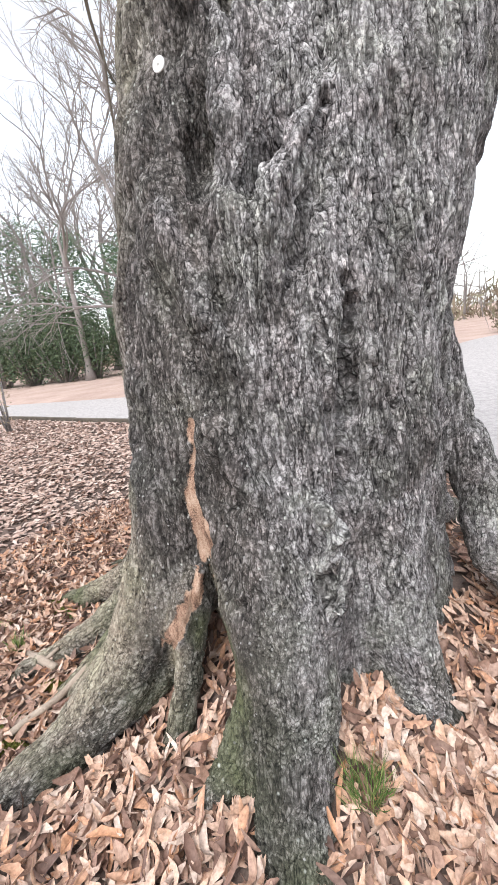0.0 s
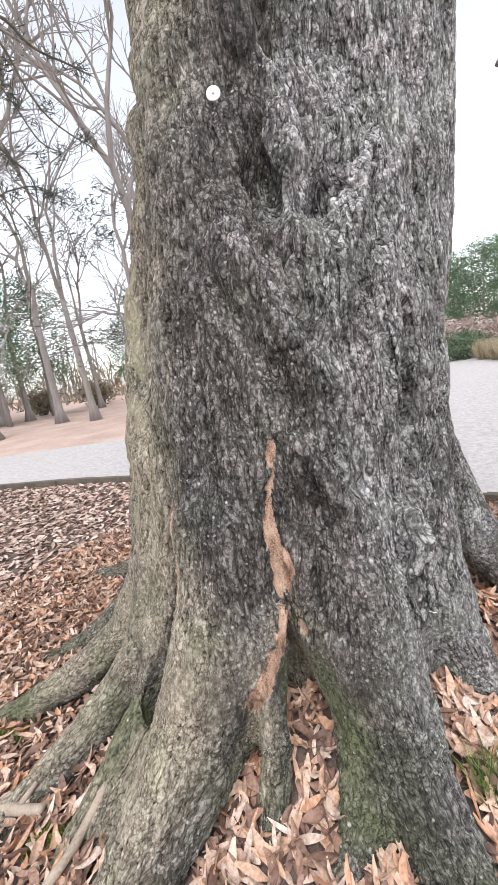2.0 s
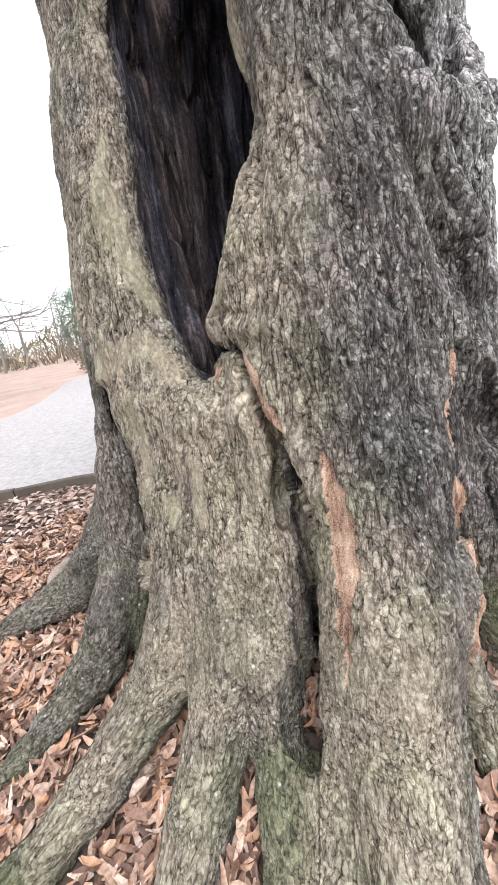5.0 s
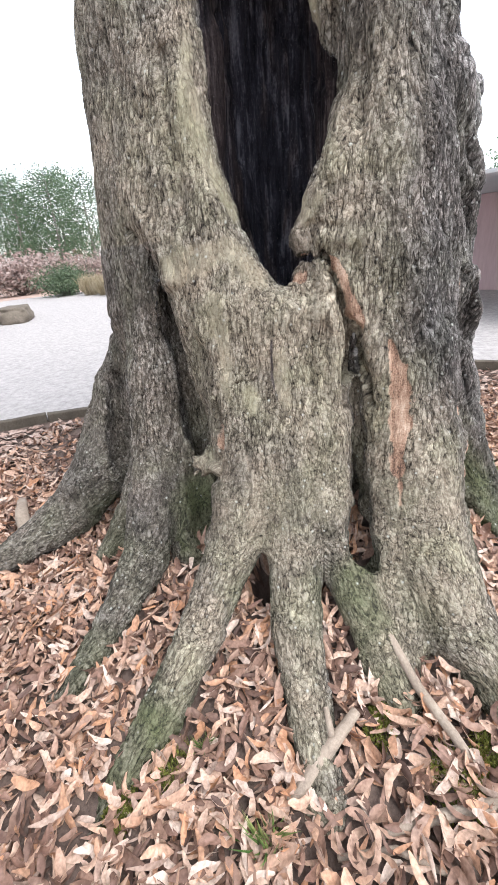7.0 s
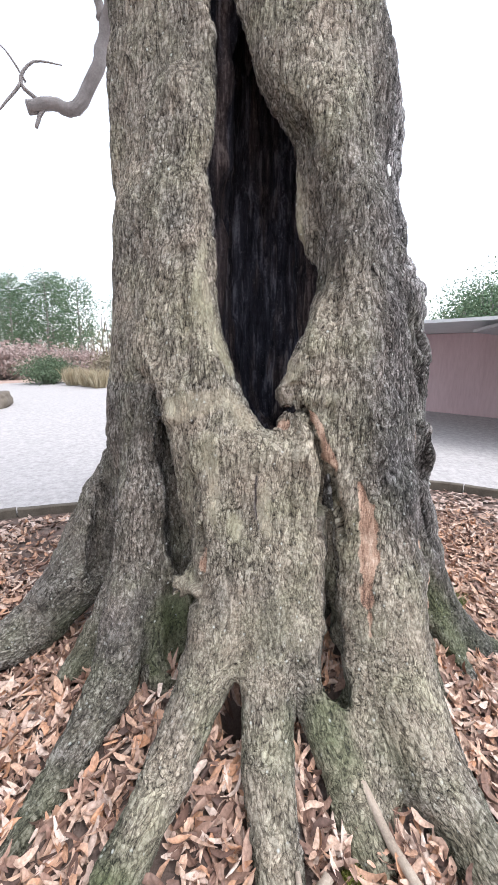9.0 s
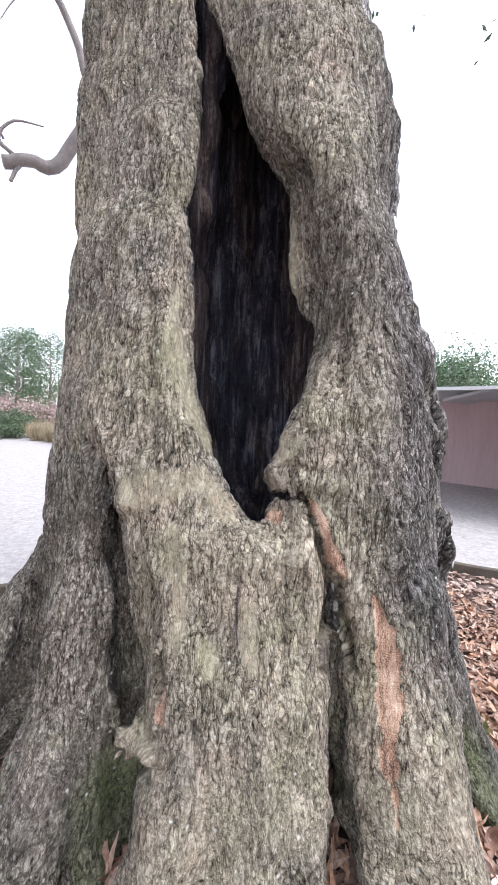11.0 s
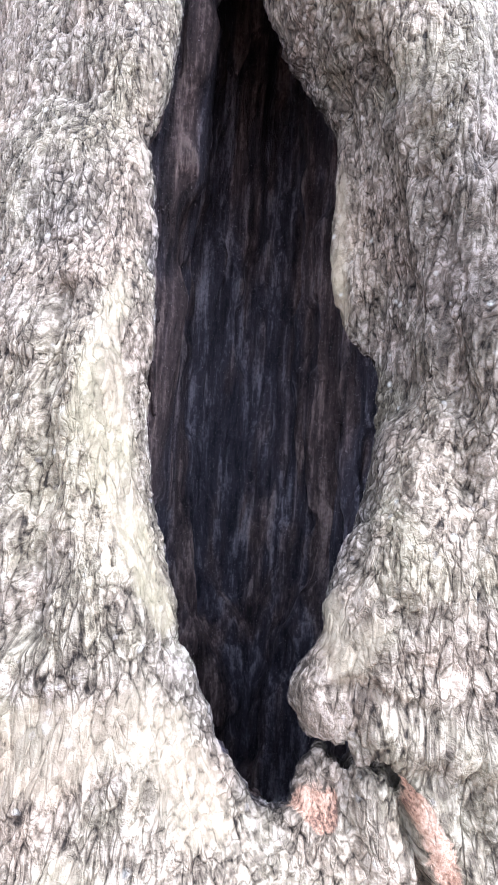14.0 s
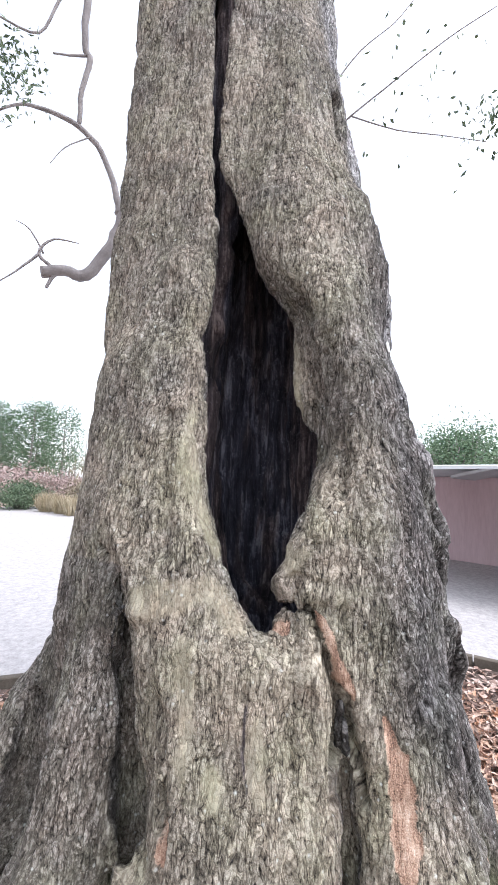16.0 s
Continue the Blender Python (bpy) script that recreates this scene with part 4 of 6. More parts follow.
# ridges that stand proud and grooves that go in: height, then the line with its half width
EMBOSSED = [
    (0.016, [(0.27, 1.245, 1.99, 0.012), (0.20, 1.21, 1.88, 0.016), (0.12, 1.185, 1.75, 0.026), (0.05, 1.175, 1.65, 0.024)]),
    (-0.022, [(0.275, 1.24, 1.96, 0.010), (0.20, 1.20, 1.83, 0.012), (0.140, 1.175, 1.72, 0.012), (0.09, 1.162, 1.60, 0.010)]),
    (-0.040, [(0.21, 1.261, 1.97, 0.016), (0.165, 1.292, 1.90, 0.024), (0.11, 1.324, 1.84, 0.026)]),
    (-0.035, [(-0.015, 1.374, 2.02, 0.014), (-0.010, 1.38, 1.93, 0.026), (-0.03, 1.342, 1.84, 0.028)]),
    (-0.012, [(-0.10, 1.257, 1.68, 0.024), (-0.03, 1.245, 1.66, 0.030)]),
    (0.014, [(-0.30, 1.455, 1.90, 0.026), (-0.215, 1.37, 1.86, 0.030), (-0.191, 1.31, 1.77, 0.024), (-0.190, 1.25, 1.615, 0.018), (-0.155, 1.206, 1.52, 0.016), (-0.11, 1.19, 1.44, 0.012)]),
    (-0.018, [(-0.225, 1.315, 1.75, 0.016), (-0.215, 1.267, 1.62, 0.015), (-0.182, 1.218, 1.49, 0.012)]),
    (0.012, [(-0.168, 1.159, 1.176, 0.016), (-0.131, 1.137, 1.088, 0.022), (-0.098, 1.115, 1.013, 0.022), (-0.053, 1.111, 0.932, 0.014)]),
    (-0.024, [(-0.172, 1.15, 1.12, 0.012), (-0.135, 1.147, 1.00, 0.022), (-0.10, 1.143, 0.90, 0.018)]),
    (-0.020, [(-0.200, 1.185, 1.165, 0.010), (-0.190, 1.175, 1.12, 0.010)]),
    (0.030, [(0.152, 1.074, 0.880, 0.016), (0.154, 1.071, 0.860, 0.016)]),
    (0.028, [(0.196, 1.085, 0.83, 0.010), (0.165, 1.05, 0.755, 0.018), (0.135, 1.075, 0.63, 0.022), (0.145, 1.07, 0.49, 0.018)]),
    (-0.025, [(0.145, 1.069, 0.82, 0.016), (0.105, 1.10, 0.72, 0.018)]),
    (-0.048, [(0.275, 1.20, 1.50, 0.012), (0.272, 1.198, 1.351, 0.016), (0.262, 1.187, 1.19, 0.020), (0.235, 1.161, 1.027, 0.018), (0.214, 1.137, 0.857, 0.016), (0.189, 1.06, 0.728, 0.016), (0.175, 1.03, 0.557, 0.022)]),
    (-0.024, [(0.455, 1.26, 2.0, 0.012), (0.449, 1.26, 1.596, 0.014), (0.445, 1.25, 1.393, 0.012), (0.438, 1.229, 1.161, 0.010)]),
    (-0.010, [(0.158, 1.202, 1.69, 0.010), (0.126, 1.21, 1.554, 0.015), (0.099, 1.189, 1.436, 0.012)]),
    # the rolled edge from the lip down to the slit
    (-0.060, [(-0.441, 1.690, 1.275, 0.006), (-0.467, 1.659, 1.196, 0.008), (-0.493, 1.625, 1.101, 0.010), (-0.500, 1.592, 1.03, 0.014), (-0.51, 1.580, 0.95, 0.018), (-0.52, 1.572, 0.78, 0.018)]),
    (0.020, [(-0.455, 1.645, 1.25, 0.016), (-0.475, 1.60, 1.12, 0.022), (-0.485, 1.545, 1.02, 0.026), (-0.50, 1.50, 0.90, 0.026)]),
    (0.014, [(-0.455, 1.72, 1.27, 0.016), (-0.495, 1.69, 1.15, 0.018), (-0.52, 1.655, 1.02, 0.02), (-0.54, 1.64, 0.85, 0.02)]),
    # crease over the lip
    (-0.010, [(-0.438, 1.762, 1.345, 0.005), (-0.453, 1.727, 1.352, 0.007), (-0.457, 1.69, 1.352, 0.008), (-0.448, 1.64, 1.335, 0.008)]),
    (0.018, [(-0.440, 1.70, 1.315, 0.014), (-0.445, 1.64, 1.30, 0.020), (-0.43, 1.57, 1.31, 0.018)]),
    # seam and shelf on the west column
    (-0.012, [(-0.49, 1.825, 1.17, 0.004), (-0.543, 1.861, 1.082, 0.006), (-0.558, 1.867, 0.982, 0.006), (-0.577, 1.863, 0.889, 0.005)]),
    (-0.010, [(-0.568, 1.985, 0.885, 0.005), (-0.564, 1.918, 0.892, 0.005)]),
    (0.034, [(-0.45, 2.225, 0.50, 0.016), (-0.55, 2.13, 0.54, 0.018), (-0.61, 2.06, 0.56, 0.012)]),
    (-0.026, [(-0.47, 2.215, 0.455, 0.014), (-0.56, 2.13, 0.495, 0.016), (-0.62, 2.07, 0.52, 0.010)]),
    (-0.020, [(-0.572, 2.068, 0.79, 0.010), (-0.596, 2.066, 0.68, 0.016), (-0.61, 2.07, 0.60, 0.014)]),
    (-0.030, [(-0.355, 2.389, 1.40, 0.010), (-0.383, 2.348, 1.351, 0.020), (-0.40, 2.322, 1.27, 0.022)]),
    (0.018, [(-0.36, 2.31, 1.44, 0.020), (-0.43, 2.24, 1.36, 0.024), (-0.46, 2.20, 1.22, 0.020)]),
    # long folds down the west column and the south stem
    (-0.014, [(-0.545, 1.735, 1.10, 0.014), (-0.565, 1.735, 0.90, 0.018), (-0.60, 1.74, 0.65, 0.018), (-0.63, 1.74, 0.48, 0.014)]),
    (0.014, [(-0.50, 2.10, 1.22, 0.024), (-0.56, 2.08, 1.0, 0.026), (-0.61, 2.05, 0.80, 0.022)]),
    (0.016, [(-0.60, 1.90, 0.78, 0.024), (-0.63, 1.92, 0.62, 0.028), (-0.66, 1.96, 0.48, 0.024)]),
    (0.016, [(-0.25, 1.63, 2.2, 0.020), (-0.31, 1.61, 1.9, 0.022), (-0.36, 1.62, 1.65, 0.022), (-0.42, 1.66, 1.48, 0.02)]),
    (-0.014, [(-0.27, 1.58, 2.1, 0.014), (-0.33, 1.56, 1.8, 0.016), (-0.38, 1.58, 1.6, 0.014)]),
    (-0.022, [(-0.36, 2.18, 1.86, 0.014), (-0.42, 2.17, 1.70, 0.016), (-0.45, 2.15, 1.52, 0.018), (-0.46, 2.14, 1.40, 0.014)]),
]
FROSTED = [
    [(0.30, 1.09, 0.20, 0.02), (0.29, 1.11, 0.34, 0.03)],
    on_face((0.10, 1.66, 0.035, 0), (0.15, 1.80, 0.035, 0), (0.25, 1.98, 0.012, 0)),
    on_face((-0.21, 1.80, 0.012, 0), (-0.15, 1.62, 0.006, 0), (-0.08, 1.40, 0.004, 0)),
    on_face((0.03, 2.0, 0.03, 0), (0.06, 2.3, 0.05, 0)),
    [(0.16, 1.06, 0.86, 0.012), (0.18, 1.05, 0.72, 0.03), (0.18, 1.02, 0.58, 0.04)],
    [(-0.36, 1.16, 0.50, 0.02), (-0.40, 1.16, 0.42, 0.01)],
]
MOSSY = [
    [(-0.24, 1.12, 0.45, 0.06), (-0.20, 1.08, 0.34, 0.07), (-0.2, 0.95, 0.12, 0.05)],
    [(-0.46, 2.22, 0.35, 0.10), (-0.5, 2.25, 0.15, 0.08)],
    [(-1.25, 2.16, 0.0, 0.05), (-1.4, 2.22, -0.04, 0.05)],
    [(-0.10, 2.75, 0.3, 0.08), (-0.2, 3.0, 0.15, 0.06)],
    [(-0.75, 1.58, 0.22, 0.05), (-0.85, 1.52, 0.08, 0.04)],
]


def emboss(points, normals):
    """How far each point is moved by the ridges and grooves, measured along the surface."""
    out = np.zeros(len(points))
    for height, pts in EMBOSSED:
        q = np.array(pts)
        near = np.nonzero(((points > q[:, :3].min(0) - 0.1) & (points < q[:, :3].max(0) + 0.1)).all(1))[0]
        p, n = points[near], normals[near]
        wobble = 0.010 * field(p * 22, 51)
        best = np.zeros(len(near))
        for a, b in zip(q[:-1], q[1:]):
            ba = b[:3] - a[:3]
            h = np.clip((p - a[:3]) @ ba / (ba @ ba), 0, 1)
            off = p - a[:3] - h[:, None] * ba
            deep = (off * n).sum(1)
            d = np.sqrt(np.maximum((off ** 2).sum(1) - deep ** 2, 0)) + wobble
            u = np.clip(1 - d / (2.1 * (a[3] + (b[3] - a[3]) * h)), 0, 1) * (np.abs(deep) < 0.08)
            best = np.maximum(best, u * u * (3 - 2 * u))
        out[near] += height * best
    return out


def near_any(points, normals, chains, soft, jag=1.0):
    """How far each point lies within the chains, measured along the surface."""
    out = np.zeros(len(points))
    wobble = jag * (0.008 * field(points * (60, 60, 25), 11) + 0.014 * field(points * 14, 12))
    for pts in chains:
        for a, b in zip(pts[:-1], pts[1:]):
            a, b = np.array(a), np.array(b)
            ba = b[:3] - a[:3]
            h = np.clip((points - a[:3]) @ ba / (ba @ ba), 0, 1)
            off = points - a[:3] - h[:, None] * ba
            deep = (off * normals).sum(1)
            d = np.sqrt(np.maximum((off ** 2).sum(1) - deep ** 2, 0)) - (a[3] + (b[3] - a[3]) * h) + wobble
            out = np.maximum(out, np.clip(0.5 - d / soft, 0, 1) * (np.abs(deep) < 0.09))
    return out


def sample(grid, points):
    """The grid's value at each point, between its nodes."""
    q = np.clip((points - LOW) / STEP, 0, np.array(grid.shape) - 1.001)
    i = q.astype(int)
    f = q - i
    out = 0
    for dx in (0, 1):
        for dy in (0, 1):
            for dz in (0, 1):
                w = (f[:, 0] if dx else 1 - f[:, 0]) * (f[:, 1] if dy else 1 - f[:, 1]) * (f[:, 2] if dz else 1 - f[:, 2])
                out = out + w * grid[i[:, 0] + dx, i[:, 1] + dy, i[:, 2] + dz]
    return out


def rounded(verts, faces, levels):
    """The surface smoothed and divided, as plain arrays."""
    used, local = np.unique(faces, return_inverse=True)
    coarse = bpy.data.meshes.new("coarse")
    coarse.from_pydata(verts[used].tolist(), [], local.reshape(-1, 4).tolist())
    ob = new("coarse", coarse)
    sub = ob.modifiers.new("round", "SUBSURF")
    sub.levels, sub.subdivision_type = levels, "CATMULL_CLARK"
    me = bpy.data.meshes.new_from_object(ob.evaluated_get(bpy.context.evaluated_depsgraph_get()))
    bpy.data.objects.remove(ob)
    co, no = np.empty(len(me.vertices) * 3, np.float32), np.empty(len(me.vertices) * 3, np.float32)
    me.vertices.foreach_get("co", co)
    me.vertices.foreach_get("normal", no)
    quads = np.empty(len(me.polygons) * 4, np.int32)
    me.loops.foreach_get("vertex_index", quads)
    return co.reshape(-1, 3), no.reshape(-1, 3), quads.reshape(-1, 4)


def make_oak():
    solid = section_field()
    for pts in ROOTS:
        grow(solid, pts, 0.055)
    for pts in SWELLINGS[2:]:
        grow(solid, pts, 0.04)
    for pts in FURROWS:
        grow(solid, pts, 0.022, -1)
    P = np.meshgrid(GX, GY, GZ, indexing="ij", sparse=True)
    w = (slice(0, int((0.8 - LOW[0]) / STEP)), slice(int((1.2 - LOW[1]) / STEP), int((2.6 - LOW[1]) / STEP)), slice(int((0.4 - LOW[2]) / STEP), int((4.2 - LOW[2]) / STEP)))
    sub = (P[0][w[0]], P[1][:, w[1]], P[2][:, :, w[2]])
    whole = solid.copy()
    solid[w] = -smooth_min(-solid[w], hollow_distance(sub), 0.045)
    for pts in SWELLINGS[:2]:
        grow(solid, pts, 0.03)
    for pts in INNER_ROOTS:
        grow(solid, pts, 0.02)
    for pts in UNDERCUT:
        grow(solid, pts, 0.015, -1)
    edge = np.maximum(GZ[None, None, :] - (HIGH[2] - 0.08), -0.26 - GZ[None, None, :])
    solid = np.maximum(solid, edge.astype(np.float32))
    verts, faces = surface_net(solid)
    mid = verts[faces].mean(1)
    front = ((mid[:, 0] < 0.35) | (mid[:, 1] < 1.55)) & (mid[:, 1] < 3.1) & (mid[:, 2] < 3.1) & (mid[:, 2] > -0.12)
    seen = np.zeros(len(verts), bool)
    seen[faces[front]] = True
    wide = seen[faces].any(1)
    c1, n1, q1 = rounded(verts, faces[wide], 2)
    c2, n2, q2 = rounded(verts, faces[~front], 1)
    co, no = np.concatenate([c1, c2]).astype(float), np.concatenate([n1, n2])
    quads = np.concatenate([q1, q2 + len(c1)])
    n = len(co)
    me = bpy.data.meshes.new("trunk")
    me.vertices.add(n)
    me.loops.add(quads.size)
    me.polygons.add(len(quads))
    me.loops.foreach_set("vertex_index", quads.ravel())
    me.polygons.foreach_set("loop_start", np.arange(0, quads.size, 4, dtype=np.int32))
    upright, along, hold = flow(co)
    right = co[:, 1] < 1.88
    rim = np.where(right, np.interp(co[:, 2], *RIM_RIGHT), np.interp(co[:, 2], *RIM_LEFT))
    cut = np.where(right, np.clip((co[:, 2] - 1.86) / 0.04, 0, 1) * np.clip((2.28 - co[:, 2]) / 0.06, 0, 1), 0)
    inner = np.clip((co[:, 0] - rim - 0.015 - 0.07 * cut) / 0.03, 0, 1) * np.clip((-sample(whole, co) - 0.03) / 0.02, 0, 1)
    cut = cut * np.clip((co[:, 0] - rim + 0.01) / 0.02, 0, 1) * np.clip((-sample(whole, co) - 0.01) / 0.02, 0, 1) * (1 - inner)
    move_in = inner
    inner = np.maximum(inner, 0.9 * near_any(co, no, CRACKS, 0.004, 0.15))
    scar, patch, moss = near_any(co, no, SCARS, 0.012), near_any(co, no, PATCHES, 0.02), near_any(co, no, MOSSY, 0.09)
    patch = np.maximum(patch, cut)
    # crust grows with westward and upward facing, brightening sides as light would
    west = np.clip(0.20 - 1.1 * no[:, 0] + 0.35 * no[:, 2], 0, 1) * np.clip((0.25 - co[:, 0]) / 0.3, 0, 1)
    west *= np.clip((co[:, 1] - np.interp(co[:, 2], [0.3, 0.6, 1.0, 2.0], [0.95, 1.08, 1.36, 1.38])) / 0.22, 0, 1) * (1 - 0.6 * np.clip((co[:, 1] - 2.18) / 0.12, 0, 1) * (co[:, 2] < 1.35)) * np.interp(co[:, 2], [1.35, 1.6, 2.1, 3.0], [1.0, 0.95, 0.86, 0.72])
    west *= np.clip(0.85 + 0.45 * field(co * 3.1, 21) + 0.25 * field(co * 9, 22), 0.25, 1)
    low = np.clip((0.55 - co[:, 2]) / 0.5, 0, 1) * np.clip(0.25 + 0.6 * field(co * 6, 23) - 0.4 * west, 0, 0.55)
    moss = moss * 0.75

    def relief(grain):
        bent = grain + 0.02 * np.stack([field(grain * 16, 5), field(grain * 16, 25), field(grain * 16, 26)], 1)
        ridge = np.minimum(np.abs(field(bent * 30, 6)) * 2.6, 1)
        flute = np.minimum(np.abs(field(grain * 9, 17)) * 4, 1)
        return field(grain * 17, 10) * 0.007 + 0.016 * (flute - 0.8), 0.008 * (ridge - 0.6)

    (w1, r1), (w2, r2) = relief(upright), relief(along)
    lump = field(co * 7, 8) * 0.010 + field(co * 19, 9) * 0.004 + (w1 * (1 - hold) + 0.5 * w2 * hold) * (1 - 0.4 * west)
    calm = (1 - 0.75 * np.maximum(scar, patch) - 0.3 * moss) * (1 - 0.45 * west)
    move = lump + calm * (r1 * (1 - hold) + r2 * hold) - 0.008 * scar + emboss(co, no)
    fibre = co * (1, 1, 0.12)
    move_in = move_in * np.clip((co[:, 0] - rim - 0.02) / 0.12, 0, 1)
    inner_move = 0.035 * np.tanh(4 * field(fibre * 8, 13)) + 0.018 * np.tanh(5 * field(co * (20, 20, 4.5), 14)) + 0.012 * np.abs(field(fibre * 48, 15)) + 0.012 * field(co * 12, 16)
    move = move * (1 - move_in) + inner_move * move_in
    me.vertices.foreach_set("co", (co + no * move[:, None]).astype(np.float32).ravel())
    for name, grain in (("grain", upright), ("root_grain", along)):
        a = me.attributes.new(name, "FLOAT_VECTOR", "POINT")
        a.data.foreach_set("vector", grain.astype(np.float32).ravel())
    for name, value in (("root_hold", hold), ("bare", patch)):
        a = me.attributes.new(name, "FLOAT", "POINT")
        a.data.foreach_set("value", value.astype(np.float32))
    c = me.attributes.new("wear_light", "FLOAT_COLOR", "POINT")
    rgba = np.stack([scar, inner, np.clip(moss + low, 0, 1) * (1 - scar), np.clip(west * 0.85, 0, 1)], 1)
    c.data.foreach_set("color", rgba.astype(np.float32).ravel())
    line = np.interp(co[:, 2], [0.4, 1.4, 1.8, 2.1, 3.0], [-0.08, -0.10, -0.13, 0.03, 0.05])
    # mask by place and facing; it brightens the south-east side as light would
    east = np.clip((co[:, 0] - line) / 0.14, 0, 1) * np.clip(-no[:, 1] + 0.5, 0, 1)
    pale = east * np.clip(0.75 + 0.7 * field(co * 4, 41) + 0.4 * field(co * 11, 42), 0, 1) + (0.12 + 0.38 * east) * np.clip(field(co * 5, 43) - 0.15, 0, 1)
    k = me.attributes.new("lit_coat", "FLOAT", "POINT")
    pale = np.maximum(pale, 0.9 * near_any(co, no, FROSTED, 0.04))
    k.data.foreach_set("value", np.clip(pale, 0, 0.9).astype(np.float32))
    me.polygons.foreach_set("use_smooth", np.ones(len(me.polygons), bool))
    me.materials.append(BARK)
    me.update(calc_edges=True)
    return me, solid


oak = thing("hollow_oak", (TREE[0], TREE[1], 0.0), "old grey hollow oak with spreading mossy roots in leaf litter", "tree")
oak_mesh, OAK_SOLID = make_oak()
trunk = new("trunk", oak_mesh)
trunk.parent = oak
trunk.matrix_parent_inverse = Matrix.Translation((-TREE[0], -TREE[1], 0))
# ---- ground ----
def ground_sheet():
    rings = np.concatenate([np.linspace(0.0, 3.0, 76)[1:], 3.0 * (1.085 ** np.arange(1, 68))])
    k = 160
    w = np.linspace(0, 2 * np.pi, k, endpoint=False)
    x = TREE[0] + np.outer(rings, np.cos(w)).ravel()
    y = TREE[1] + np.outer(rings, np.sin(w)).ravel()
    v = np.stack([x, y, ground_z(x, y)], 1)
    f = []
    for i in range(len(rings) - 1):
        for j in range(k):
            a, b = i * k + j, i * k + (j + 1) % k
            f.append((a, a + k, b + k, b))
    f.append(tuple(range(k)))
    ob = mesh_object("ground", v, f, SOIL)
    ob.data.materials.append(STRAW)
    far = [int(v[q[0]][1] > 6.5 + max(0.0, -v[q[0]][0]) * 0.75 or np.hypot(v[q[0]][0], v[q[0]][1]) > 14) for q in f]
    ob.data.polygons.foreach_set("material_index", far)
    return ob


ground = tagged(ground_sheet(), "brown ground of leaf litter and bare soil", "ground", kind="structure")
KERB = [(1.6, -2.2), (2.0, -1.2), (2.42, -0.25), (2.66, 0.25), (2.76, 1.0), (2.68, 1.8), (2.36, 2.46), (1.92, 3.14), (1.5, 3.92), (1.04, 4.56), (0.43, 5.28), (-0.40, 6.2), (-1.18, 6.9), (-2.1, 7.6), (-3.4, 8.5), (-6.8, 10.9), (-12, 14.5)]
FAR_EDGE = [(-14, 17.5), (-6.7, 13.6), (-1.5, 11.4), (0.5, 10.4), (3.5, 11.0), (6.0, 13.5), (9, 17.2), (15, 19), (19, 15), (24, 6), (30, -6), (24, -14), (6, -9)]


def smooth_line(pts, n):
    pts = np.array(pts, float)
    for _ in range(3):
        a, b = pts[:-1], pts[1:]
        mid = np.stack([a * 0.75 + b * 0.25, a * 0.25 + b * 0.75], 1).reshape(-1, 2)
        pts = np.concatenate([pts[:1], mid, pts[-1:]])
    s = np.concatenate([[0], np.cumsum(np.hypot(*np.diff(pts, axis=0).T))])
    u = np.linspace(0, s[-1], n)
    return np.stack([np.interp(u, s, pts[:, 0]), np.interp(u, s, pts[:, 1])], 1)


def gravel_lot():
    outline = np.concatenate([smooth_line(KERB, 120), smooth_line(FAR_EDGE, 160)])
    v = [(x, y, 0.022) for x, y in outline] + [(x, y, -0.1) for x, y in outline]
    n = len(outline)
    f = [tuple(range(n))] + [(i, i + n, (i + 1) % n + n, (i + 1) % n) for i in range(n)]
    return mesh_object("road", v, f, GRAVEL, smooth=False)


lot = tagged(gravel_lot(), "pale grey gravel drive curving round the tree bed", "gravel", kind="structure")


def edging():
    """Timber boards set on edge along the bed, end to end."""
    line = smooth_line(KERB, 161)
    root = tagged(new("edging"), "dark weathered timber edging between leaf bed and gravel", "edging", kind="structure")
    for i in range(0, 160, 8):
        v, f = [], []
        run = line[i:i + 9]
        for j, (x, y) in enumerate(run):
            a, b = line[max(i + j - 1, 0)], line[min(i + j + 1, 160)]
            t = (b - a) / np.hypot(*(b - a))
            nx, ny = -t[1] * 0.035, t[0] * 0.035
            if j == 8:
                x, y = x - t[0] * 0.012, y - t[1] * 0.012
            z = float(ground_z(x, y))
            top = z + 0.085 + 0.006 * math.sin(i * 1.7)
            v += [(x - nx, y - ny, z - 0.05), (x - nx, y - ny, top - 0.008), (x - nx * 0.7, y - ny * 0.7, top), (x + nx * 0.7, y + ny * 0.7, top), (x + nx, y + ny, top - 0.008), (x + nx, y + ny, z - 0.05)]
        for j in range(8):
            for k in range(6):
                p, q = j * 6 + k, j * 6 + (k + 1) % 6
                f.append((p, p + 6, q + 6, q))
        f += [tuple(range(6)), tuple(range(48, 54))[::-1]]
        mesh_object("board", v, f, TIMBER, root, smooth=False)


edging()


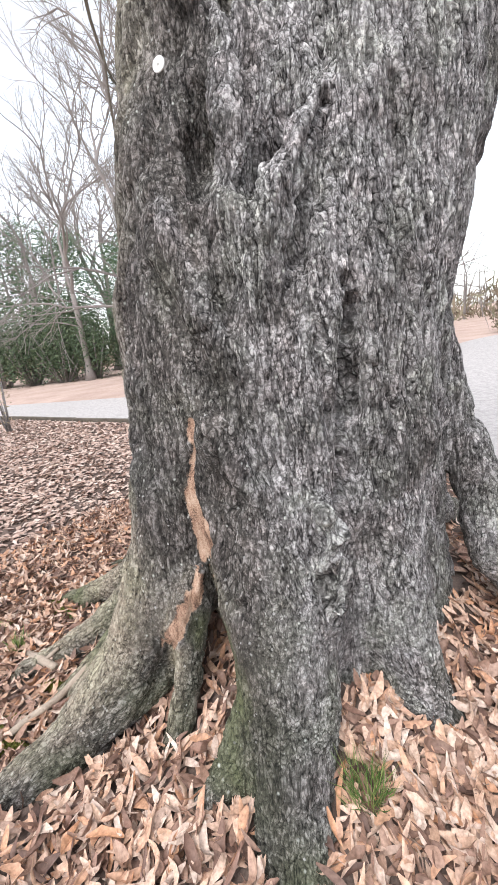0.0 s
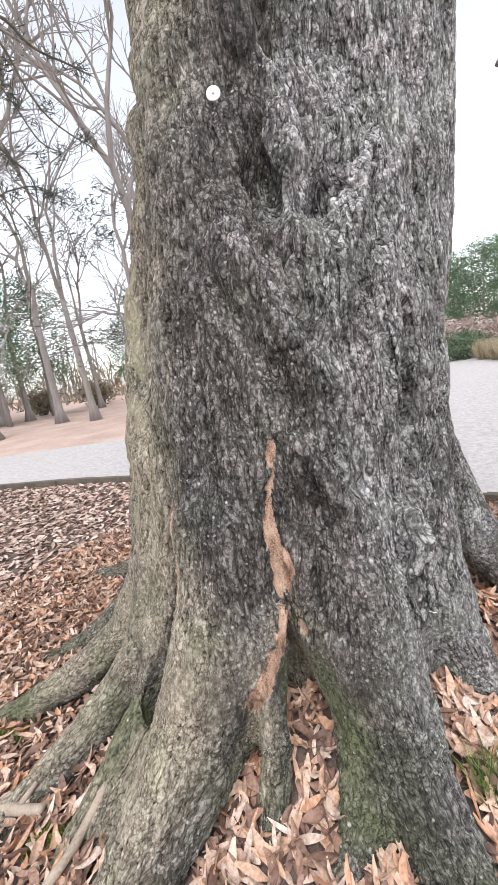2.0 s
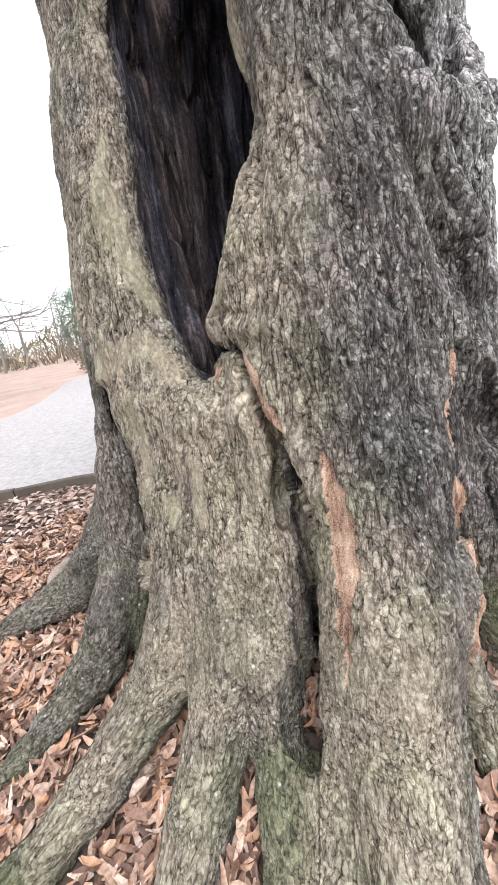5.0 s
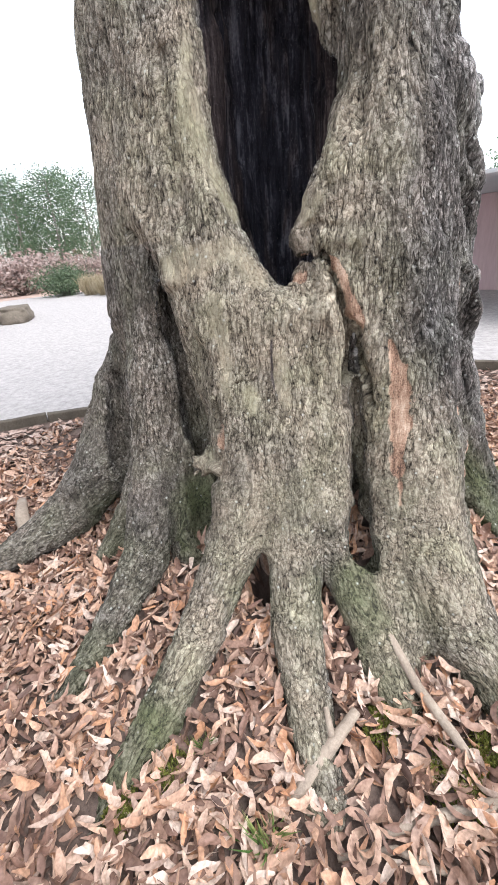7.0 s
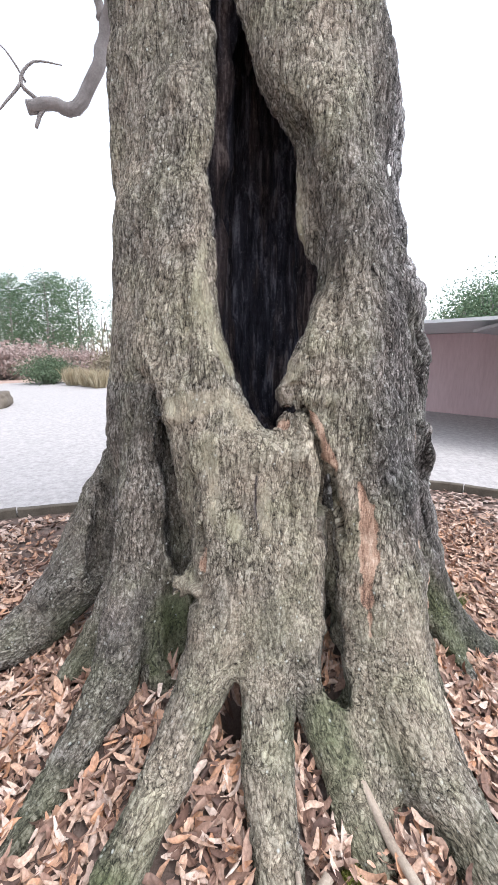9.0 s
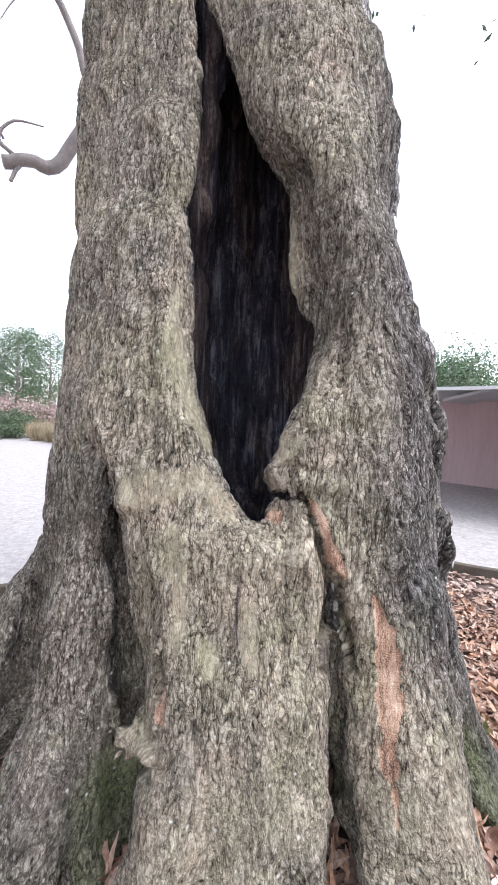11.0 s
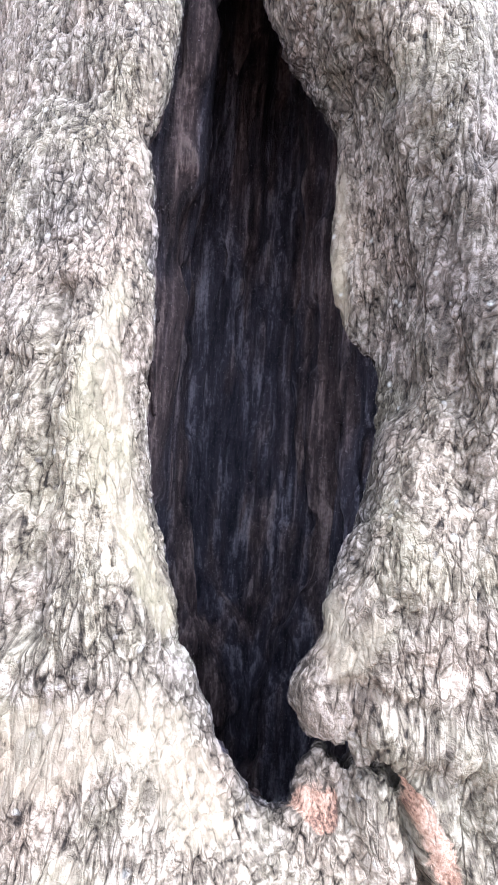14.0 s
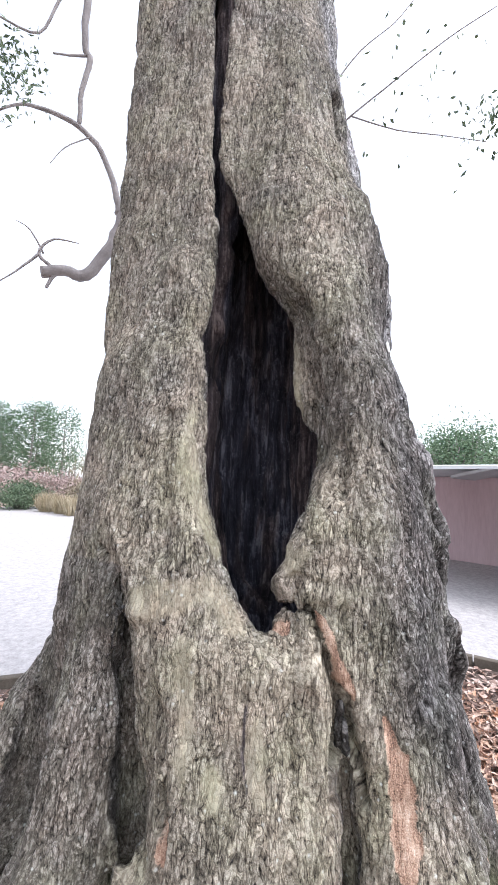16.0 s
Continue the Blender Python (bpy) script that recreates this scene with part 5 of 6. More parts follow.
# ---- fallen leaves ----
def leaf_shape(length, width, curl, fold, rows=5, rng=None):
    """A dry oak leaf along x: uneven edges, folded at the midrib, curled and twisted. Vertices and faces."""
    v, f = [], []
    twist, sway = rng.normal(0, 0.5), rng.normal(0, 0.08)
    for i in range(rows + 1):
        u = i / rows
        half = width * 0.5 * (math.sin(math.pi * min(u * 0.94 + 0.03, 1)) ** 0.6)
        x = (u - 0.5) * length
        y = sway * length * math.sin(3 * u)
        z = curl * length * (u - 0.5) ** 2 * 4
        lift = twist * (u - 0.5)
        one, two = half * rng.uniform(0.7, 1.2), half * rng.uniform(0.7, 1.2)
        v += [(x, y - one, z + (fold + lift) * one), (x, y, z), (x, y + two, z + (fold - lift) * two)]
    for i in range(rows):
        a = i * 3
        f += [(a, a + 3, a + 4, a + 1), (a + 1, a + 4, a + 5, a + 2)]
    return np.array(v), f


def turns(rx, ry, rz):
    """Rotation matrices from arrays of angles."""
    cx, sx, cy, sy, cz, sz = np.cos(rx), np.sin(rx), np.cos(ry), np.sin(ry), np.cos(rz), np.sin(rz)
    return np.stack([cz * cy, cz * sy * sx - sz * cx, cz * sy * cx + sz * sx,
                     sz * cy, sz * sy * sx + cz * cx, sz * sy * cx - cz * sx,
                     -sy, cy * sx, cy * cx], 1).reshape(-1, 3, 3)


def litter(name, count, area, rows, label, seed, lift):
    """Leaves strewn over a stretch of ground, along its slope, clear of the oak."""
    rng = np.random.default_rng(seed)
    shapes = [leaf_shape(rng.uniform(0.05, 0.115), rng.uniform(0.017, 0.038), rng.uniform(-0.25, 0.45), rng.uniform(-0.9, 1.2), rows, rng) for _ in range(40)]
    x, y = area(rng, count)
    z = ground_z(x, y) + rng.uniform(0.003, lift, count)
    clear = sample(OAK_SOLID, np.stack([x, y, z + 0.01], 1)) > 0.01
    inside = (x > LOW[0]) & (x < HIGH[0]) & (y > LOW[1]) & (y < HIGH[1])
    wedge = ((x + 0.66) / 0.10) ** 2 + ((y - 1.91) / 0.06) ** 2 < 1
    patchy = field(np.stack([x * 3.3, y * 3.3, 0 * x], 1), 61) + 0.6 * field(np.stack([x * 9, y * 9, 0 * x], 1), 62)
    bald = (patchy > 0.42) & (np.hypot(x - TREE[0], y - TREE[1]) > 1.35) & (rng.uniform(0, 1, count) < 0.5)
    keep = (clear | ~inside) & ~wedge & ~bald
    x, y, z = x[keep], y[keep], z[keep]
    n = len(x)
    gx = (ground_z(x + 0.05, y) - ground_z(x - 0.05, y)) / 0.1
    gy = (ground_z(x, y + 0.05) - ground_z(x, y - 0.05)) / 0.1
    spin = turns(rng.normal(0, 0.55, n), rng.normal(0, 0.36, n), rng.uniform(0, 6.283, n)) * rng.uniform(0.6, 1.05, n)[:, None, None]
    kind = rng.integers(40, size=n)
    k = len(shapes[0][0])
    V = np.einsum("nij,nkj->nki", spin, np.array([v for v, _ in shapes])[kind])
    V[:, :, 2] += V[:, :, 0] * gx[:, None] + V[:, :, 1] * gy[:, None]
    V += np.stack([x, y, z], 1)[:, None, :]
    F = (np.array(shapes[0][1])[None] + (np.arange(n) * k)[:, None, None]).reshape(-1, 4).tolist()
    return tagged(mesh_object(name, V.reshape(-1, 3), F, LEAF), label, "leaves", kind="stuff")


def near_bed(rng, n):
    r, w = np.sqrt(rng.uniform(0.55 ** 2, 2.5 ** 2, n)), radians(205) + rng.normal(0, 1.15, n)
    return TREE[0] + r * np.cos(w), TREE[1] + r * np.sin(w)


def wide_bed(rng, n):
    line = smooth_line(KERB, 200)
    x, y = rng.uniform(-8, 2.6, n * 4), rng.uniform(-1.5, 10.5, n * 4)
    d, near = np.empty(n * 4), np.empty((n * 4, 2))
    for i in range(0, n * 4, 8000):
        k = slice(i, i + 8000)
        gap = (x[k, None] - line[None, :, 0]) ** 2 + (y[k, None] - line[None, :, 1]) ** 2
        d[k], near[k] = gap.min(1), line[gap.argmin(1)]
    inward = ((x - near[:, 0]) * (-1.5 - near[:, 0]) + (y - near[:, 1]) * (0.0 - near[:, 1])) > 0
    far = np.hypot(x - TREE[0], y - TREE[1]) > 2.3
    ok = np.nonzero(inward & far & (d > 0.01))[0][:n]
    return x[ok], y[ok]


litter("leaf_litter", 24000, near_bed, 4, "deep tan and russet oak leaves lying round the roots", 31, 0.05)


def south_bed(rng, n):
    r, w = np.sqrt(rng.uniform(0.6 ** 2, 2.2 ** 2, n)), radians(292) + rng.normal(0, 0.42, n)
    return TREE[0] + r * np.cos(w), TREE[1] + r * np.sin(w)


litter("leaf_litter", 5200, south_bed, 4, "tan and orange oak leaves lying before the south roots", 32, 0.05)


def east_bed(rng, n):
    r, w = np.sqrt(rng.uniform(0.7 ** 2, 2.1 ** 2, n)), radians(345) + rng.normal(0, 0.45, n)
    return TREE[0] + r * np.cos(w), TREE[1] + r * np.sin(w)


litter("leaf_litter", 4200, east_bed, 4, "tan oak leaves lying behind the east roots", 33, 0.05)


def north_bed(rng, n):
    r, w = np.sqrt(rng.uniform(0.9 ** 2, 2.4 ** 2, n)), radians(118) + rng.normal(0, 0.38, n)
    return TREE[0] + r * np.cos(w), TREE[1] + r * np.sin(w)


litter("leaf_litter", 4600, north_bed, 4, "tan oak leaves lying beside the north root", 34, 0.05)


def single_leaves():
    """The topmost leaves of the litter, each a thing of its own."""
    rng = np.random.default_rng(44)
    meshes = []
    for _ in range(12):
        v, f = leaf_shape(rng.uniform(0.06, 0.115), rng.uniform(0.02, 0.038), rng.uniform(-0.1, 0.4), rng.uniform(-0.3, 0.9), 6, rng)
        me = bpy.data.meshes.new("fallen_leaf")
        me.from_pydata(v.tolist(), [], f)
        me.materials.append(LEAF)
        me.polygons.foreach_set("use_smooth", [True] * len(me.polygons))
        meshes.append(me)
    count = 0
    while count < 180:
        r, w = rng.uniform(0.75, 1.75), radians(225) + rng.normal(0, 0.9)
        x, y = TREE[0] + r * math.cos(w), TREE[1] + r * math.sin(w)
        z = float(ground_z(x, y)) + rng.uniform(0.04, 0.055)
        if sample(OAK_SOLID, np.array([[x, y, z]]))[0] < 0.03:
            continue
        ob = new("fallen_leaf", meshes[count % 12])
        ob.matrix_world = pose(x, y, z, math.degrees(rng.normal(0, 0.3)), math.degrees(rng.normal(0, 0.25)), rng.uniform(0, 360))
        tagged(ob, "dry curled tan oak leaf lying on the leaf litter", "leaf", "fallen leaves")
        count += 1


single_leaves()


def wide_litter():
    rng = np.random.default_rng(8)
    x, y = wide_bed(rng, 45000)
    n = len(x)
    aims = np.stack([rng.normal(size=n), rng.normal(size=n), rng.normal(0, 0.15, n)], 1)
    c = np.stack([x, y, ground_z(x, y) + rng.uniform(0.004, 0.03, n)], 1)
    v, f = blades(c, rng.uniform(0.06, 0.11, n), rng.uniform(0.03, 0.048, n), aims, rng.normal(0, 0.4, n), 0.4)
    tagged(mesh_object("leaf_carpet", v, f, PALE_LEAF), "thin carpet of dry tan leaves over the bed", "leaves", kind="stuff")


wide_litter()


# ---- trees and shrubs round the place ----
def branch(soup, p, way, length, r, depth, rng, tips, droop=0.0, spread=0.6, sides=5):
    n = 4
    pts = [(*p, r)]
    p, way = Vector(p), Vector(way).normalized()
    for i in range(n):
        way = (way + Vector(rng.normal(0, 0.13, 3)) + Vector((0, 0, -droop))).normalized()
        p = p + way * length / n
        pts.append((*p, r * (1 - 0.45 * (i + 1) / n)))
        if depth > 0 and i >= 1 and rng.uniform() < 0.75:
            turn = Vector(rng.normal(0, 1, 3)).cross(way).normalized()
            branch(soup, p, way + turn * spread * rng.uniform(0.7, 1.3), length * rng.uniform(0.45, 0.7), max(r * 0.5, 0.004), depth - 1, rng, tips, droop, spread, max(sides - 1, 3))
    soup.tube(pts, sides, cap=False)
    if depth > 0:
        for _ in range(2):
            turn = Vector(rng.normal(0, 1, 3)).cross(way).normalized()
            branch(soup, p, way + turn * spread * rng.uniform(0.4, 1.0), length * rng.uniform(0.55, 0.8), max(r * 0.55, 0.004), depth - 1, rng, tips, droop, spread, max(sides - 1, 3))
    else:
        tips.append(tuple(p))


def bare_tree(at, height, r, seed, label, stems=1, depth=4, fork=0.4, leafy=0, lean=(0, 0)):
    """A leafless tree: trunk with a flared foot, then limbs with twigs."""
    rng = np.random.default_rng(seed)
    root = thing("bare_tree", (*at, 0.0), label, "tree", "bare trees")
    bole = Soup()
    top = fork * height
    k = 7
    pts = []
    for i in range(k + 1):
        u = i / k
        flare = 1 + 1.1 * math.exp(-u * 14)
        pts.append((lean[0] * u * top + 0.03 * math.sin(3 * u + seed), lean[1] * u * top + 0.03 * math.cos(4 * u + seed), u * top - 0.05, r * flare * (1 - 0.25 * u)))
    bole.tube(pts, 10)
    bole.make("trunk", FAR_BARK, root)
    tips = []
    limbs = max(stems + 1, 2)
    for i in range(limbs):
        limb = Soup()
        w = 2 * math.pi * i / limbs + seed
        branch(limb, pts[-1][:3], (0.35 * math.cos(w), 0.35 * math.sin(w), 1), height * (0.36 if i < 2 else 0.25), r * (0.62 if i < 2 else 0.35), depth, rng, tips, 0.0, 0.55, 7)
        limb.make("limb", FAR_BARK, root)
    for i in range(3):
        limb = Soup()
        w = rng.uniform(0, 6.28)
        z = top * rng.uniform(0.55, 0.95)
        branch(limb, (lean[0] * z, lean[1] * z, z), (math.cos(w), math.sin(w), 0.25), height * 0.22, r * 0.22, depth - 1, rng, tips, 0.02, 0.6, 5)
        limb.make("limb", FAR_BARK, root)
    return root


def crown_of(centres, size, count, rng, length, width, flat=0.5):
    c = centres[rng.integers(len(centres), size=count)] + rng.normal(0, 1, (count, 3)) * size
    aims = rng.normal(0, 1, (count, 3)) * (1, 1, flat)
    return blades(c, rng.uniform(0.6, 1.3, count) * length, rng.uniform(0.6, 1.3, count) * width, aims, rng.uniform(0, 3, count), 0.3)


def pine_tree(at, height, r, seed, label, mat=None, bare=0.28):
    rng = np.random.default_rng(seed)
    root = thing("pine_tree", (*at, 0.0), label, "tree", "pines")
    bole = Soup()
    bole.tube([(0.1 * math.sin(u * 5 + seed) * u, 0.1 * math.cos(u * 4) * u, u * height - 0.05, r * (1.3 if u == 0 else 1 - 0.85 * u)) for u in np.linspace(0, 1, 9)], 8)
    bole.make("trunk", FAR_BARK, root)
    clumps, limbs = [], Soup()
    for i in range(26):
        z = height * (bare + (0.98 - bare) * i / 25)
        w = i * 2.4 + seed
        reach = height * 0.27 * math.sqrt(max(1 - ((i / 25 - 0.38) / 0.72) ** 2, 0.05)) * rng.uniform(0.6, 1.1)
        end = (reach * math.cos(w), reach * math.sin(w), z + reach * 0.2)
        limbs.tube([(0, 0, z, r * 0.18), (end[0] * 0.5, end[1] * 0.5, z + reach * 0.05, r * 0.12), (*end, 0.01)], 4)
        for u in (0.55, 0.8, 1.0):
            clumps.append((end[0] * u, end[1] * u, z + reach * 0.2 * u))
    limbs.make("branching", FAR_BARK, root)
    v, f = crown_of(np.array(clumps), height * 0.045, 5200, rng, height * 0.035, height * 0.008)
    mesh_object("crown", v, f, mat or NEEDLE, root)
    return root


def bush(at, size, seed, label, mat, count=3000, leaf=0.1, name="shrub", twigs=10, hang=0.0):
    """A shrub of many stems with leaves in clumps; size: width, depth, height."""
    rng = np.random.default_rng(seed)
    root = thing(name, (*at, 0.0), label, "shrub")
    soup, clumps = Soup(), []
    for i in range(twigs):
        w, reach = rng.uniform(0, 6.28), rng.uniform(0.2, 0.9)
        x, y = size[0] * 0.5 * reach * math.cos(w), size[1] * 0.5 * reach * math.sin(w)
        z = size[2] * math.sqrt(max(1 - reach * reach, 0.12)) * rng.uniform(0.75, 1.02)
        soup.tube([(x * 0.15, y * 0.15, -0.04, 0.02 * size[2]), (x * 0.6, y * 0.6, z * 0.55, 0.013 * size[2]), (x, y, z, 0.005 * size[2])], 4)
        for u in (0.35, 0.6, 0.8, 1.0):
            clumps.append((x * u, y * u, z * (u ** 0.8) - hang * u))
    soup.make("stems", TWIG, root)
    c = np.array(clumps)
    v, f = crown_of(c, np.array([size[0], size[1], size[2]]) * 0.13, count, rng, leaf, leaf * 0.4, 0.8)
    v[:, 2] = np.maximum(v[:, 2], 0.0)
    mesh_object("crown", v, f, mat, root)
    return root


def place(ob, at, turn, scale=1.0):
    m = pose(at[0], at[1], 0, 0, 0, turn) @ Matrix.Scale(1.0, 4)
    c = copy_thing(ob, m)
    c.scale = (scale,) * 3
    return c


big = bare_tree((2.0, 15.6), 13.0, 0.27, 5, "tall forked leafless tree standing beyond the drive", 2, 4, 0.27)
def hung_foliage(tree, low, high, reach, count, seed):
    """Dark needles hanging in loose sprays round the stem."""
    rng = np.random.default_rng(seed)
    w, r = rng.uniform(0, 6.283, 46), reach * np.sqrt(rng.uniform(0.04, 1, 46))
    spots = np.stack([r * np.cos(w), r * np.sin(w), rng.uniform(low, high, 46)], 1)
    v, f = crown_of(spots, np.array([0.26, 0.26, 0.16]), count, rng, 0.26, 0.035, 0.6)
    mesh_object("foliage", v, f, DARK_NEEDLE, tree)


hung_foliage(big, 2.2, 8.5, 2.4, 2600, 91)
fork = bare_tree((-4.0, 17.3), 14.0, 0.30, 12, "tall leafless tree with a straight grey trunk on straw ground", 2, 4, 0.36)
slim = bare_tree((-1.6, 20.6), 11.0, 0.17, 21, "slim leafless tree among straw-covered ground", 1, 4, 0.42)
thin = bare_tree((-0.2, 18.6), 10.0, 0.14, 33, "thin leafless tree among straw-covered ground", 1, 3, 0.5, lean=(-0.04, 0))
for at, turn, s in (((-3.5, 27), 40, 1.0), ((-4.6, 26), 130, 0.9), ((-9.5, 24), 200, 1.05), ((5.6, 24.5), 77, 0.7), ((14, 38), 170, 1.0), ((-14.5, 30), 20, 1.2)):
    place(slim, at, turn, s)
for at, turn, s in (((8.2, 26), 10, 0.75), ((7.2, 29), 99, 0.8), ((9.5, 34), 201, 0.9), ((3.2, 31), 160, 0.9), ((-7, 31), 66, 1.1), ((-12, 27.5), 250, 1.0), ((11, 31), 311, 0.8), ((0.6, 28), 30, 1.0)):
    place(thin, at, turn, s)
place(fork, (-10.5, 33), 75, 1.0)
place(big, (-18, 36), 120, 0.9)
place(big, (22, 52), 220, 0.9)

pine = pine_tree((29, 26), 7.4, 0.13, 3, "green pine beyond the gravel drive")
for at, turn, s in (((30, 23.5), 50, 1.05), ((33, 30), 140, 1.1), ((29, 20), 230, 0.95), ((24, 27.5), 300, 0.9), ((36, 27), 20, 1.15), ((31, 34), 100, 1.0), ((39, 33), 190, 1.0), ((23, 33), 260, 0.8),
                    ((26, 40), 310, 0.9), ((-4.2, 24.5), 30, 0.95), ((-6.8, 26), 130, 1.0), ((-2.2, 28), 210, 1.05), ((4.2, 38), 30, 0.9), ((19, 44), 10, 1.0), ((35, 19), 280, 0.9),
                    ((-12.5, 31), 15, 1.3), ((-17.5, 32), 160, 1.5), ((-8.5, 35), 240, 1.3)):
    place(pine, at, turn, s)

def far_woods():
    """Leafless thickets along the horizon, beyond counting."""
    rng = np.random.default_rng(19)
    s = Soup()
    for i in range(260):
        w, d = radians(rng.uniform(15, 150)), rng.uniform(42, 75)
        x, y, h, r = d * math.cos(w), d * math.sin(w), rng.uniform(4, 9), rng.uniform(0.05, 0.14)
        s.tube([(x, y, -0.1, r), (x + rng.normal(0, 0.3), y, h * 0.5, r * 0.7), (x + rng.normal(0, 0.8), y + rng.normal(0, 0.8), h, 0.02)], 4, cap=False)
    tagged(s.make("far_stems", FAR_BARK), "far leafless tree stems along the wood's edge", "woods", kind="stuff")
    n = 9000
    w, d = np.radians(rng.uniform(12, 152, n)), rng.uniform(44, 78, n)
    up = rng.uniform(0, 1, n) ** 1.5 * (3.2 + 2.6 * field(np.stack([w * 9, d * 0.02, w * 0], 1), 4) + 1.2 * rng.uniform(0, 1, n))
    c = np.stack([d * np.cos(w), d * np.sin(w), np.maximum(up, 0.1)], 1)
    v, f = blades(c, rng.uniform(0.8, 2.2, n), rng.uniform(0.06, 0.3, n), rng.normal(0, 1, (n, 3)) * (0.5, 0.5, 1), rng.uniform(0, 3, n), 0.3)
    tagged(mesh_object("far_woods", v, f, TAN_BUSH), "hazy grey-brown leafless woods in the distance", "woods", kind="stuff")


far_woods()
holly = bush((-11.5, 25.0), (3.8, 3.2, 4.4), 41, "dense dark evergreen shrub at the wood's edge", EVERGREEN, 5200, 0.2, "evergreen_shrub", 16)
for at, turn, s in (((-14.0, 26), 60, 1.1), ((-9.4, 24.8), 120, 0.9), ((-16.5, 27), 180, 1.15), ((-7.6, 26), 250, 0.8), ((-12.5, 28.5), 300, 1.25), ((-19, 27.5), 20, 1.1), ((-5.8, 27.5), 80, 0.7), ((-21.5, 28), 200, 1.2)):
    place(holly, at, turn, s)

bush((40.0, -14.6), (13.0, 10.0, 8.0), 58, "broad rounded evergreen tree behind the shed", NEEDLE, 26000, 0.34, "evergreen_tree", 110)
bush((17.3, 15.0), (3.2, 2.6, 1.35), 51, "low dark green spreading conifer shrub beside the drive", EVERGREEN, 7000, 0.13, "conifer_shrub", 30)
red = bush((20.0, 19.5), (5.0, 3.0, 1.9), 52, "reddish leafless shrub with arching stems", REDTWIG, 2600, 0.28, "red_shrub", 30)
for at, turn, s in (((23.0, 20.5), 90, 1.1), ((17.6, 20.6), 200, 0.8), ((25.5, 18.5), 140, 0.9)):
    place(red, at, turn, s)
tan = bush((18.4, 12.4), (2.4, 2.0, 1.5), 53, "pale tan leafless shrub beside the drive", TAN_BUSH, 1800, 0.2, "tan_shrub", 24)
for at, turn, s in (((20.5, 13.0), 90, 1.1), ((11.5, 18.8), 30, 0.8), ((14, 20.5), 160, 0.9), ((4.5, 27), 70, 1.0), ((-3.0, 31), 110, 1.2), ((0.5, 33), 10, 1.3), ((6.5, 33), 200, 1.3), ((-6.5, 30), 300, 1.2)):
    place(tan, at, turn, s)


def grass_clump(at, height, width, seed, label, mat, count=260, name="ornamental_grass", w=0.012, lean=0.5):
    rng = np.random.default_rng(seed)
    ang, out = rng.uniform(0, 6.283, count), rng.uniform(0, lean, count)
    aims = np.stack([np.cos(ang) * out, np.sin(ang) * out, np.ones(count)], 1)
    aims /= np.linalg.norm(aims, axis=1, keepdims=True)
    L = rng.uniform(0.5, 1.0, count) * height
    c = np.stack([np.cos(ang) * width * 0.3 * rng.uniform(0, 1, count), np.sin(ang) * width * 0.3 * rng.uniform(0, 1, count), np.zeros(count)], 1) + aims * L[:, None] * 0.5
    v, f = blades(c, L, np.full(count, w), aims, rng.uniform(0, 3, count), 0.5)
    v[:, 2] = np.maximum(v[:, 2], -0.01)
    ob = mesh_object(name, v, f, mat)
    ob.location = (*at, float(ground_z(*at)))
    return tagged(ob, label, "grass")


tawny = grass_clump((14.9, 11.0), 0.95, 1.2, 61, "tawny ornamental grass clump beside the gravel", TAWNY, 700, w=0.03)
tagged(tawny, group="ornamental grasses")
for at, turn, s in (((15.6, 11.9), 80, 1.0), ((16.6, 11.2), 150, 0.9), ((16.2, 12.9), 220, 1.1), ((17.4, 10.2), 300, 0.8)):
    place(tawny, at, turn, s)


def boulder(at, size, seed, label):
    bm = bmesh.new()
    bmesh.ops.create_icosphere(bm, subdivisions=4, radius=1)
    for v in bm.verts:
        p = v.co.copy()
        n = noise.fractal(p * 1.3 + Vector((seed, 0, 0)), 0.8, 2.1, 4) * 0.22
        q = Vector([math.copysign(abs(c) ** 0.62, c) for c in p]) * (1 + n)
        q.z = min(q.z, 0.82 + 0.1 * n)
        v.co = Vector((q.x * size[0] / 2, q.y * size[1] / 2, (q.z * 0.5 + 0.35) * size[2]))
    for f in bm.faces:
        f.smooth = True
    me = bpy.data.meshes.new("boulder")
    bm.to_mesh(me)
    bm.free()
    me.materials.append(ROCK)
    ob = new("boulder", me)
    ob.matrix_world = pose(*at, 0, 0, 35)
    return tagged(ob, label, "rock")


boulder((8.3, 10.6, 0.0), (1.5, 0.9, 0.55), 2.0, "flat-topped brown boulder beside the gravel drive")


# ---- the shed ----
PAINT = plain("brown_boards", (0.50, 0.36, 0.37), (0.68, 0.53, 0.54), 1.5, 0.7, 0.25, 22, (1, 1, 0.15), 0.12)
ROOFING = plain("grey_roofing", (0.52, 0.53, 0.54), (0.72, 0.73, 0.74), 1.0, 0.6, 0.2, 30)
DARK = plain("dark_trim", (0.035, 0.03, 0.03), (0.09, 0.08, 0.075), 4.0, 0.7, 0.2, 50)
PALE = plain("pale_print", (0.62, 0.62, 0.60), (0.75, 0.75, 0.73), 9.0, 0.6, 0.0, 50)


def box(name, size, at, mat, parent, label="", bevel=0.01):
    bm = bmesh.new()
    bmesh.ops.create_cube(bm, size=1)
    bmesh.ops.scale(bm, vec=size, verts=bm.verts)
    bmesh.ops.bevel(bm, geom=bm.edges[:], offset=min(bevel, min(size) * 0.3), segments=1, affect="EDGES")
    bmesh.ops.translate(bm, vec=at, verts=bm.verts)
    return part(name, bm, mat, parent, label)


